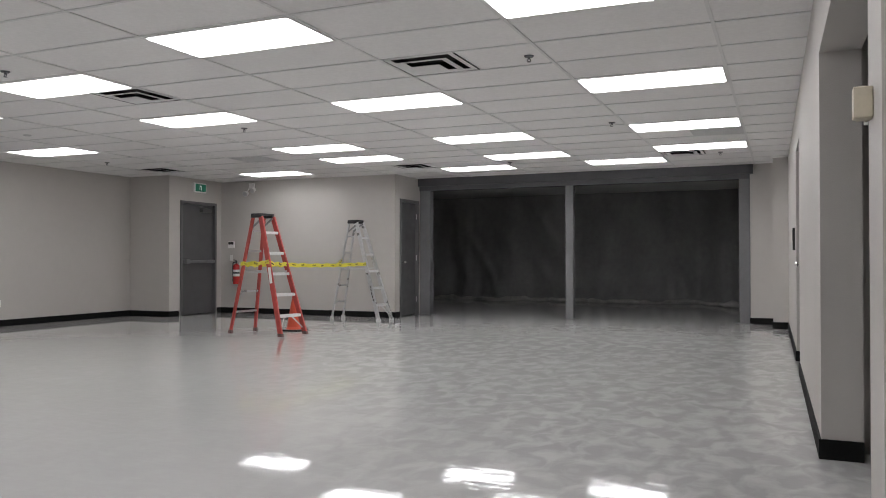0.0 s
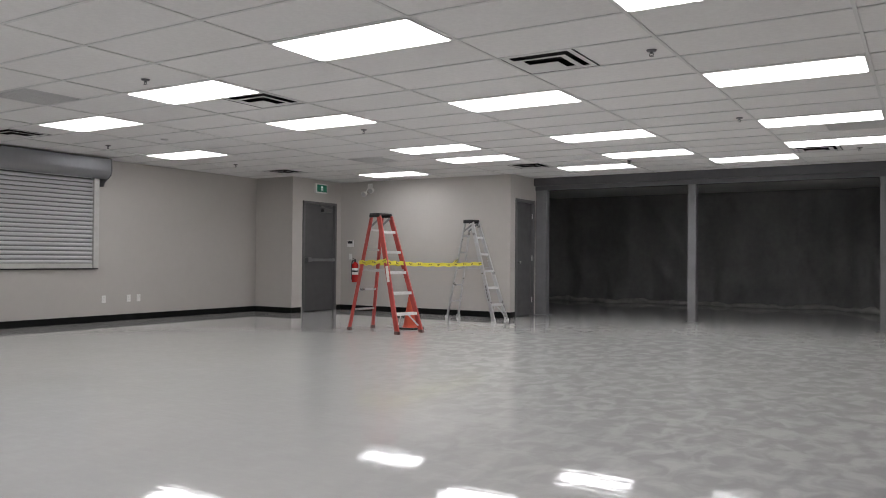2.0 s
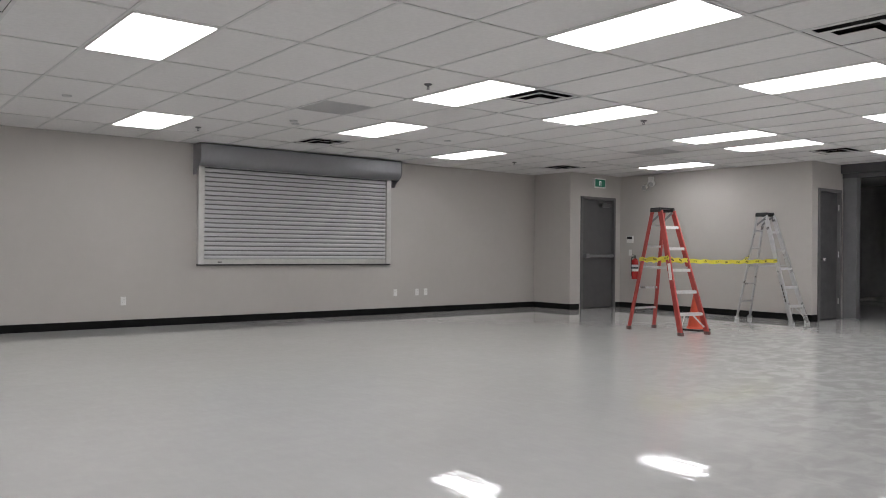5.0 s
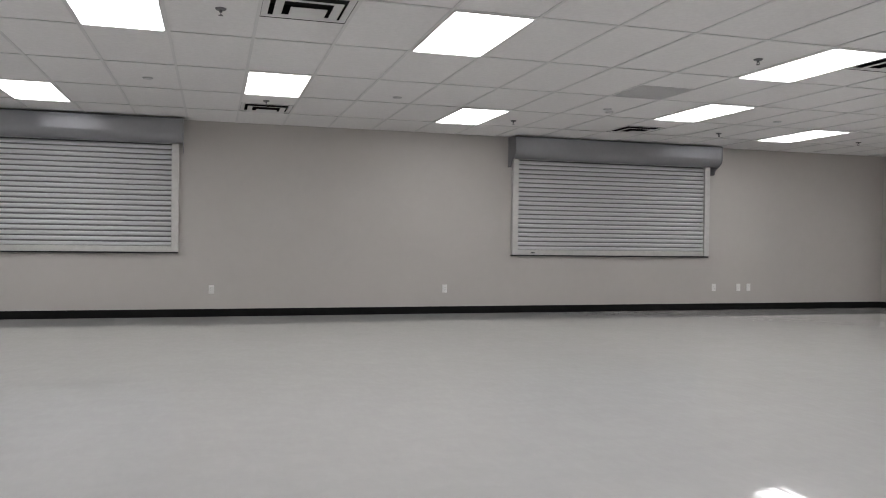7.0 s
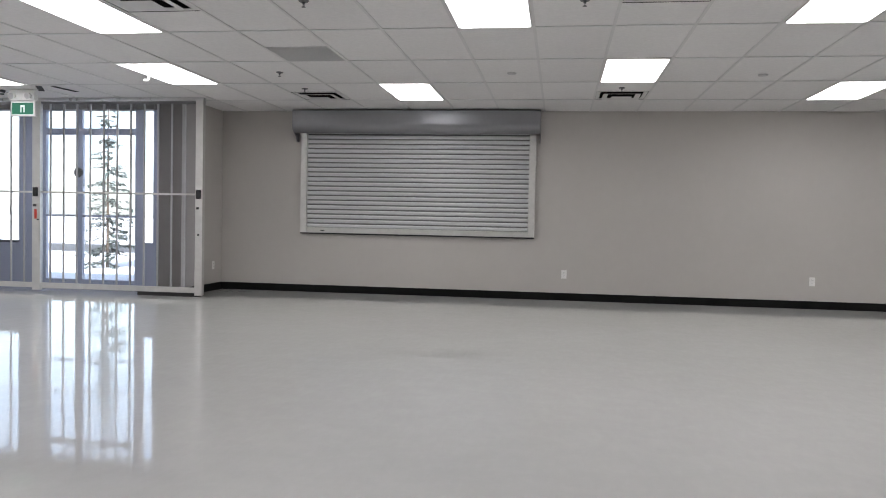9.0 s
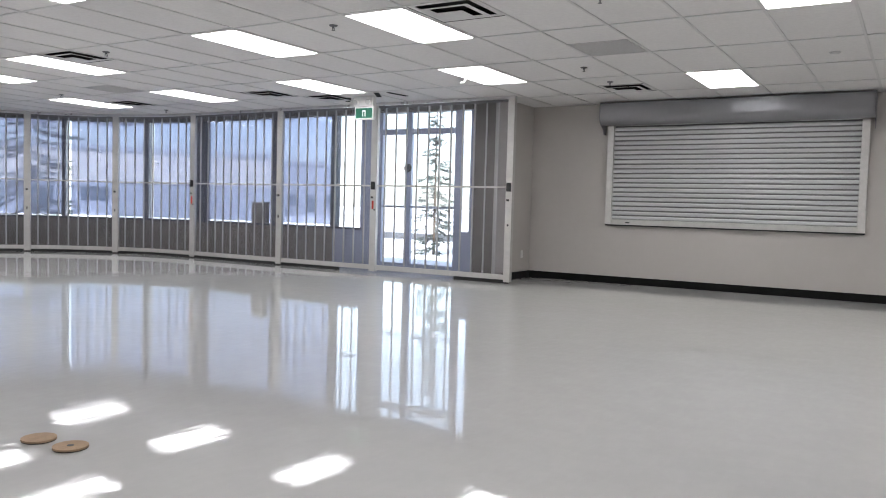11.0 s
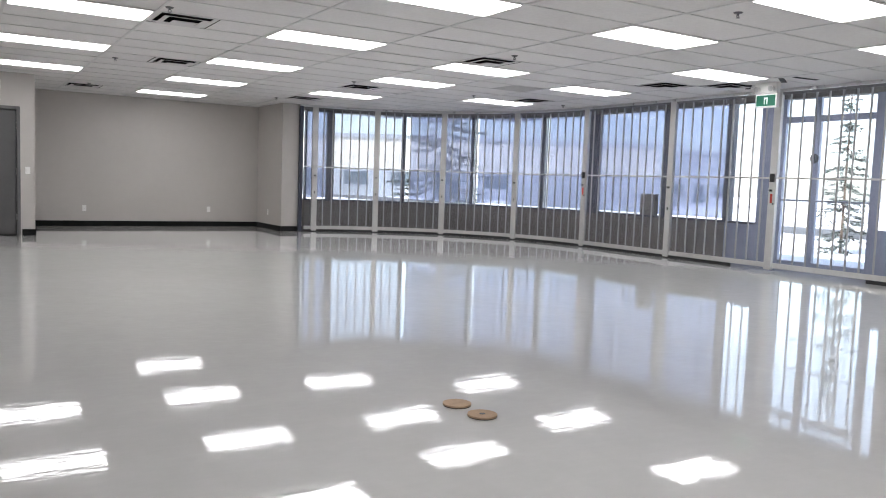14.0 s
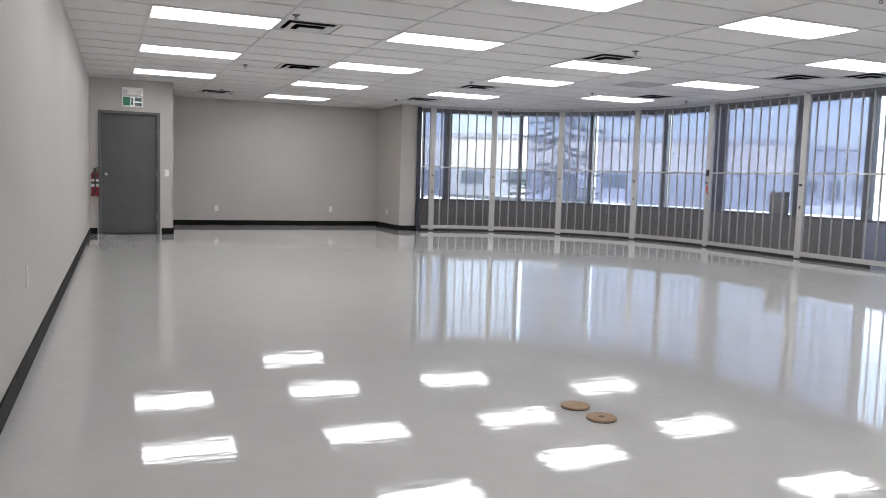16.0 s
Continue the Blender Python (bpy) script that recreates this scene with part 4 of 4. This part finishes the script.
add_beam(bm, (p.x, p.y - 0.016, p.z), (p.x - 0.045, p.y - 0.010, p.z + 0.22), 0.05, 0.003, (0, 1, 0))
part("sticker", bm, WHITE, red, "pale worn label on the rail")

rnd = random.Random(5)
loop = []
for a, b in ((rf(0.993, -1), rf(0.974, 1)), (rf(0.974, 1), rr(0.965, 1)), (rr(0.965, 1), rr(0.984, -1)), (rr(0.984, -1), rf(1.002, -1))):
    c = (a + b) / 2
    for k in range(8):
        p = a.lerp(b, k / 8)
        p = Vector((p.x * 1.14, p.y * 1.14, p.z + 0.012 * math.sin(k * 2.2)))
        loop.append(red_m @ p)
loop.append(loop[0] + Vector((0, 0, 0.03)))
start = red_m @ (rf(0.974, 1) * 1.1 + Vector((0, 0, -0.1)))
goal = grey_m @ (gf(0.974, -1) + Vector((0.02, -0.03, 0)))
run = [start.lerp(goal, k / 26) + Vector((0.012 * math.sin(k), 0, -0.016 * math.sin(math.pi * k / 26) + 0.006 * math.sin(k * 1.7))) for k in range(27)]
goal2 = grey_m @ (gr(1.031, -1) + Vector((0, -0.02, 0)))
run2 = [run[15].lerp(goal2, k / 12) + Vector((0, 0.01, 0.01 * math.sin(k * 1.3))) for k in range(13)]


def ribbon(bm, pts, w, lift=0.0):
    prev = None
    for k, p in enumerate(pts):
        lean = 0.25 * math.sin(k * 0.9)
        up = Vector((lean * 0.4, lean, 1)).normalized() * w / 2
        a, b = bm.verts.new(p - up), bm.verts.new(p + up)
        if prev:
            bm.faces.new((prev[0], a, b, prev[1]))
        prev = (a, b)


tape = thing("caution_tape", "yellow plastic caution tape with dark print tied between the ladders", "caution tape")
for nm, pts in (("wrap", loop), ("run", run), ("run", run2)):
    bm = bmesh.new()
    ribbon(bm, pts, 0.056)
    t = part(nm, bm, YELLOW, tape)
    mod = t.modifiers.new("thickness", 'SOLIDIFY')
    mod.thickness, mod.offset = 0.0015, 0
    bm = bmesh.new()
    for k in range(1, len(pts) - 1, 3):
        d = (pts[k + 1] - pts[k]).normalized()
        for q in range(4):
            c = pts[k].lerp(pts[k + 1], 0.1 + 0.25 * q)
            hh = rnd.uniform(0.008, 0.014)
            add_beam(bm, c + Vector((0, 0, -hh)), c + Vector((0, 0, hh)), rnd.uniform(0.006, 0.011), 0.006, d)
    tagged(part("print", bm, INK, tape, "illegible dark print bars"), "illegible dark print bars", kind="stuff")

cone = thing("traffic_cone", "orange plastic traffic cone behind the red ladder", "cone", pose(-6.49, 9.62, 0))
part("base", add_box(bmesh.new(), -0.15, 0.15, -0.15, 0.15, 0, 0.028, 0.008), BLACK, cone, "black rubber base")
bm = bmesh.new()
add_cyl(bm, (0, 0, 0.028), (0, 0, 0.06), 0.125, 0.105, 24)
add_cyl(bm, (0, 0, 0.06), (0, 0, 0.53), 0.105, 0.026, 24)
add_cyl(bm, (0, 0, 0.53), (0, 0, 0.545), 0.026, 0.020, 24)
part("body", bm, ORANGE, cone)


# ---- wall fittings ----
def make_outlet(m, label="white duplex wall outlet", name="wall_outlet", cat="outlet", slots=True):
    ob = thing(name, label, cat, m, group="wall outlets" if cat == "outlet" else "")
    part("cover_plate", add_box(bmesh.new(), -0.036, 0.036, 0, 0.007, -0.058, 0.058, 0.003), WHITE, ob)
    if cat == "outlet":
        for z in (-0.021, 0.021):
            part("receptacle", add_box(bmesh.new(), -0.017, 0.017, 0.007, 0.010, z - 0.015, z + 0.015, 0.002), WHITE, ob)
            if not slots:
                continue
            bm = bmesh.new()
            add_box(bm, -0.008, -0.006, 0.010, 0.0105, z - 0.004, z + 0.006)
            add_box(bm, 0.006, 0.008, 0.010, 0.0105, z - 0.004, z + 0.006)
            part("slots", bm, BLACK, ob)
    else:
        part("rocker", add_box(bmesh.new(), -0.016, 0.016, 0.007, 0.012, -0.033, 0.033, 0.003), WHITE, ob)
    return ob


for y in (7.72, 8.18, 8.37, 3.235, 0.01):
    make_outlet(pose(XW, y, 0.36, 0, 0, -90))
make_outlet(pose(-2.02, -16.7, 0.35))
make_outlet(pose(-4.44, -16.7, 0.36))
make_outlet(pose(-5.5, -16.0, 0.35, 0, 0, -90))
make_outlet(pose(-10.82, -4.95, 0.36))
make_outlet(pose(xe(-4.5), -4.5, 0.50, 0, 0, 90.93), slots=False)
make_outlet(pose(-0.875, -14.2, 1.05), "white rocker light switch beside the door", "light_switch", "switch")
make_outlet(pose(-9.90, 12.5, 1.08, 0, 0, 180), "white rocker light switch under the thermostat", "light_switch", "switch")

th = thing("alarm_keypad", "white wall keypad with a black display", "keypad", pose(-9.90, 12.5, 1.34, 0, 0, 180))
part("body", add_box(bmesh.new(), -0.075, 0.075, 0, 0.028, -0.065, 0.065, 0.006), WHITE, th)
part("display", add_box(bmesh.new(), -0.062, 0.062, 0.028, 0.031, 0.005, 0.056), BLACK, th, "black display")


def make_extinguisher(m, label, red=None):
    ob = thing("fire_extinguisher", label, "fire extinguisher", m)
    bm = bmesh.new()
    add_cyl(bm, (0, 0.085, 0), (0, 0.085, 0.36), 0.062, seg=24)
    add_cyl(bm, (0, 0.085, 0.36), (0, 0.085, 0.40), 0.062, 0.022, 24)
    part("cylinder", bm, red or FIRE, ob)
    part("label", add_cyl(bmesh.new(), (0, 0.085, 0.15), (0, 0.085, 0.28), 0.0635, seg=24), WHITE, ob, "white label band")
    part("dark_band", add_cyl(bmesh.new(), (0, 0.085, 0.20), (0, 0.085, 0.235), 0.0645, seg=24), BLACK, ob)
    bm = bmesh.new()
    add_cyl(bm, (0, 0.085, 0.40), (0, 0.085, 0.45), 0.018, seg=12)
    add_beam(bm, (0.0, 0.07, 0.45), (0.0, 0.16, 0.475), 0.02, 0.008)
    add_beam(bm, (0.0, 0.07, 0.43), (0.0, 0.15, 0.43), 0.02, 0.008)
    part("valve", bm, BLACK, ob)
    bm = bmesh.new()
    pts = [(0.02, 0.085, 0.43), (0.07, 0.09, 0.42), (0.085, 0.09, 0.34), (0.08, 0.09, 0.20), (0.075, 0.09, 0.10)]
    for a, b in zip(pts, pts[1:]):
        add_cyl(bm, a, b, 0.011, seg=8)
    add_cyl(bm, pts[-1], (0.075, 0.09, 0.05), 0.013, 0.018, 10)
    part("hose", bm, BLACK, ob)
    part("bracket", add_box(bmesh.new(), -0.025, 0.025, 0, 0.03, 0.02, 0.42), ALU, ob)
    return ob


make_extinguisher(pose(-9.72, 12.5, 0.57, 0, 0, 180), "red fire extinguisher hung on the wall behind the ladder")
make_extinguisher(pose(xe(-14.05), -14.05, 0.64, 0, 0, 90), "dark red fire extinguisher with a white label hung beside the door", DARKRED)


def make_exit(m, label, battery, arrow=False):
    """Local x along the sign, y out, z up from its foot."""
    ob = thing("exit_sign", label, "exit sign", m)
    part("housing", add_box(bmesh.new(), -0.165, 0.165, 0.0, 0.05, 0, 0.185, 0.005), WHITE, ob)
    part("face", add_box(bmesh.new(), -0.15, 0.15, 0.05, 0.053, 0.018, 0.167), SIGNWHITE, ob, "glowing white sign face")
    bm = bmesh.new()
    add_box(bm, 0.03, 0.145, 0.053, 0.055, 0.022, 0.163)
    if not arrow:
        add_box(bm, -0.145, -0.03, 0.053, 0.055, 0.022, 0.163)
        add_box(bm, -0.03, 0.03, 0.053, 0.055, 0.135, 0.163)
        add_box(bm, -0.03, 0.03, 0.053, 0.055, 0.022, 0.045)
        add_box(bm, -0.01, 0.014, 0.053, 0.055, 0.045, 0.11)
    part("green_field", bm, GREEN, ob, "green sign field")
    if arrow:
        bm = bmesh.new()
        add_box(bm, -0.145, -0.035, 0.053, 0.055, 0.098, 0.163)
        add_box(bm, -0.145, -0.035, 0.053, 0.055, 0.022, 0.075)
        add_box(bm, -0.015, 0.02, 0.053, 0.055, 0.03, 0.15)
        part("dark_field", bm, DARKGLASS, ob, "dark sign blocks")
    if battery:
        pack = part("battery_pack", add_box(bmesh.new(), -0.17, 0.17, -0.01, 0.07, 0.19, 0.325, 0.008), WHITE, ob, "white emergency battery pack")
        for x in (-0.11, 0.11):
            bm = bmesh.new()
            add_cyl(bm, (x, 0.07, 0.25), (x, 0.12, 0.24), 0.03, 0.045, 18)
            part("lamp_head", bm, WHITE, ob)
            part("lens", add_cyl(bmesh.new(), (x, 0.12, 0.24), (x, 0.124, 0.239), 0.038, seg=18), ALU, ob)
    return ob


make_exit(pose(-10.16, 11.83, 2.325, 0, 0, -90), "small green and white exit sign above the steel door", False)
make_exit(pose(-0.33, -14.2, 2.13), "green and white exit sign with an emergency battery pack", True, True)
make_exit(pose(-9.22, -6.72, 2.255, 0, 0, -90), "green and white exit sign hung under the ceiling before the grille", True)

em = thing("emergency_light", "white twin-head emergency light high on the wall", "emergency light", pose(-9.41, 12.5, 2.44, 0, 0, 180))
part("base", add_box(bmesh.new(), -0.06, 0.06, 0, 0.03, 0.0, 0.10, 0.008), WHITE, em)
for x, z in ((-0.09, -0.03), (0.08, -0.09)):
    bm = bmesh.new()
    add_cyl(bm, (x * 0.4, 0.03, 0.03), (x, 0.07, z), 0.010, seg=8)
    add_cyl(bm, (x, 0.05, z), (x, 0.13, z - 0.03), 0.035, 0.055, 18)
    part("lamp_head", bm, WHITE, em)
    part("lens", add_cyl(bmesh.new(), (x, 0.13, z - 0.03), (x, 0.134, z - 0.0315), 0.048, seg=18), ALU, em)

sen = thing("door_sensor", "beige plastic sensor box on the wall edge", "sensor", pose(xn(2.08), 2.08, 1.44, 0, 0, 90))
part("body", add_box(bmesh.new(), -0.05, -0.004, 0, 0.045, -0.040, 0.040, 0.004), BEIGE, sen)
part("cover", add_box(bmesh.new(), 0.0, 0.05, 0, 0.034, -0.034, 0.048, 0.004), BEIGE, sen)
part("screw", add_cyl(bmesh.new(), (-0.03, 0.012, -0.05), (-0.03, 0.02, -0.05), 0.006, seg=10), CHROME, sen)
rd = thing("card_reader", "small black wall reader beside the door", "card reader", pose(xn(9.2), 9.2, 1.27, 0, 0, 90))
part("body", add_box(bmesh.new(), -0.04, 0.04, 0, 0.025, -0.12, 0.12, 0.005), BLACK, rd)
part("key_pad", add_box(bmesh.new(), -0.03, 0.03, 0.025, 0.028, -0.02, 0.10), STEEL, rd)


# ---- ceiling fittings ----
def make_sprinkler():
    ob = thing("sprinkler", "small dark pendent fire sprinkler under the ceiling", "sprinkler", group="sprinklers")
    part("escutcheon", add_cyl(bmesh.new(), (0, 0, 0.004), (0, 0, -0.006), 0.038, 0.032, 18), STEEL, ob)
    bm = bmesh.new()
    add_cyl(bm, (0, 0, -0.006), (0, 0, -0.022), 0.010, seg=10)
    for a in (-1, 1):
        add_beam(bm, (a * 0.012, 0, -0.02), (a * 0.014, 0, -0.037), 0.004, 0.006)
    add_cyl(bm, (0, 0, -0.037), (0, 0, -0.041), 0.008, seg=10)
    part("frame", bm, STEEL, ob)
    part("deflector", add_cyl(bmesh.new(), (0, 0, -0.041), (0, 0, -0.043), 0.016, seg=14), STEEL, ob)
    return ob


SPRINKLERS = [(-1.6, 9.05), (-1.6, 14.2), (-4.9, 12.05), (-4.94, 7.05), (-8.2, 15), (-3.4, 19.1), (-0.83, 19.2), (-8.14, 11), (-8.1, 6.0), (-4.9, 0.1), (-7.8, 0.95), (-7.78, -5.05),
              (-4.81, -3.1), (-4.73, -7), (-4.7, -12), (-1.55, -12.1), (-1.66, -18.3), (-1.78, -24.2), (-4.43, -18), (-4.4, -23.5), (-6.3, -18.2), (-7.9, -18.2), (-6.95, -4.95)]
first = make_sprinkler()
for k, (c, j) in enumerate(SPRINKLERS):
    m = pose(A * (c + 0.26), B * j, H)
    if k == 0:
        first.matrix_world = m
    else:
        copy_thing(first, m)
plate_mesh = None
for k, (c, j) in enumerate(((-7.06, -0.97), (-7.2, 3.12), (-7.1, 7.1), (-7.18, 11), (-7.25, 7.3))):
    if plate_mesh is None:
        plate_mesh = mesh_of("ceiling_plate", add_cyl(bmesh.new(), (0, 0, 0.004), (0, 0, -0.008), 0.05, 0.042, 20), RETURN)
    ob = new("ceiling_plate", plate_mesh)
    ob.matrix_world = pose(A * (c + 0.26), B * j, H)
    tagged(ob, "small flat grey concealed sprinkler plate on the ceiling", "ceiling plate", "ceiling plates")

hook = thing("ceiling_hook", "small white curved hook under the ceiling", "hook", pose(-8.02, -4.41, H))
bm = bmesh.new()
pts = [Vector((0, 0, 0)), Vector((0, 0, -0.07))] + [Vector((0, 0.035 * math.cos(a) - 0.035, -0.07 - 0.035 * math.sin(a))) for a in (0.5, 1.0, 1.6, 2.2)]
for a, b in zip(pts, pts[1:]):
    add_cyl(bm, a, b, 0.014, seg=10)
part("arm", bm, WHITE, hook)
part("base", add_cyl(bmesh.new(), (0, 0, 0.003), (0, 0, -0.008), 0.03, seg=16), WHITE, hook)
for x, y, r, ln in ((-9.08, -6.42, 30, 0.42), (-9.13, -6.12, -8, 0.40), (-9.35, -7.15, 40, 0.45)):
    slot = thing("ceiling_gap", "dark open gap beside a ceiling tile", "ceiling gap", pose(x, y, H, 0, 0, r))
    part("void", add_box(bmesh.new(), -ln / 2, ln / 2, -0.035, 0.035, -0.003, 0.0), VOID, slot)


# ---- grille locks ----
def on_post(name, s, u, z, w, h, d, mat, label=""):
    p, t = along(s)
    ob = part(name, add_box(bmesh.new(), u - w / 2, u + w / 2, 0, d, z - h / 2, z + h / 2, 0.003), mat, grille, label)
    a = math.degrees(math.atan2(t.y, t.x))
    ob.matrix_world = pose(p.x, p.y, 0, 0, 0, a) @ Matrix.Translation((0, 0.03, 0))
    return ob


for s in (POSTS[0], POSTS[2], 0.05):
    on_post("lock_box", s, 0.0, 1.335, 0.06, 0.12, 0.03, BLACK, "black lock box")
    on_post("lock_knob", s, 0.01, 1.155, 0.03, 0.03, 0.03, BLACK)
for s in (POSTS[0], POSTS[2]):
    on_post("warning_sticker", s, 0.005, 1.04, 0.035, 0.13, 0.003, STICKER, "small red sticker")
    on_post("lock_knob", s, -0.035, 0.965, 0.02, 0.02, 0.02, BLACK)
for s in (POSTS[1], POSTS[3], POSTS[4], POSTS[5], POSTS[6]):
    on_post("lock_knob", s, 0.0, 1.155, 0.035, 0.035, 0.03, BLACK)
    on_post("lock_cylinder", s, 0.0, 0.81, 0.02, 0.05, 0.012, BLACK)
on_post("lock_cylinder", 0.05, 0.0, 0.81, 0.02, 0.03, 0.02, BLACK)


# ---- floor covers ----
def make_cover(m, label, hole):
    ob = thing("floor_cover", label, "floor cover", m)
    bm = add_cyl(bmesh.new(), (0, 0, 0.004), (0, 0, 0.012), 0.070, seg=40)
    part("disc", bm, CARD, ob)
    part("gasket", add_cyl(bmesh.new(), (0, 0, 0), (0, 0, 0.004), 0.068, seg=40), BLACK, ob, "black under-edge")
    if hole:
        part("hole", add_cyl(bmesh.new(), (0, 0, 0.012), (0, 0, 0.0128), 0.014, seg=16), BLACK, ob, "small dark centre hole")
    return ob


make_cover(pose(-1.99, -2.99, 0), "round brown fibreboard cover lying on the floor", False)
make_cover(pose(-2.0, -2.785, 0), "round brown fibreboard cover with a centre hole", True)


# ---- on the sill, and outside ----
box = thing("storage_box", "dark brown box standing on the window sill", "box", pose(-10.40, -9.90, SILL))
part("body", add_box(bmesh.new(), -0.05, 0.05, -0.165, 0.165, 0, 0.35, 0.004), KNEE, box)
part("lid", add_box(bmesh.new(), -0.052, 0.052, -0.168, 0.168, 0.35, 0.375, 0.004), KNEE, box)


tagged(box_part("road", (-30, -24, -120, 120, -0.18, -0.172), ROAD), "asphalt road strip across the snow", "road", kind="structure")
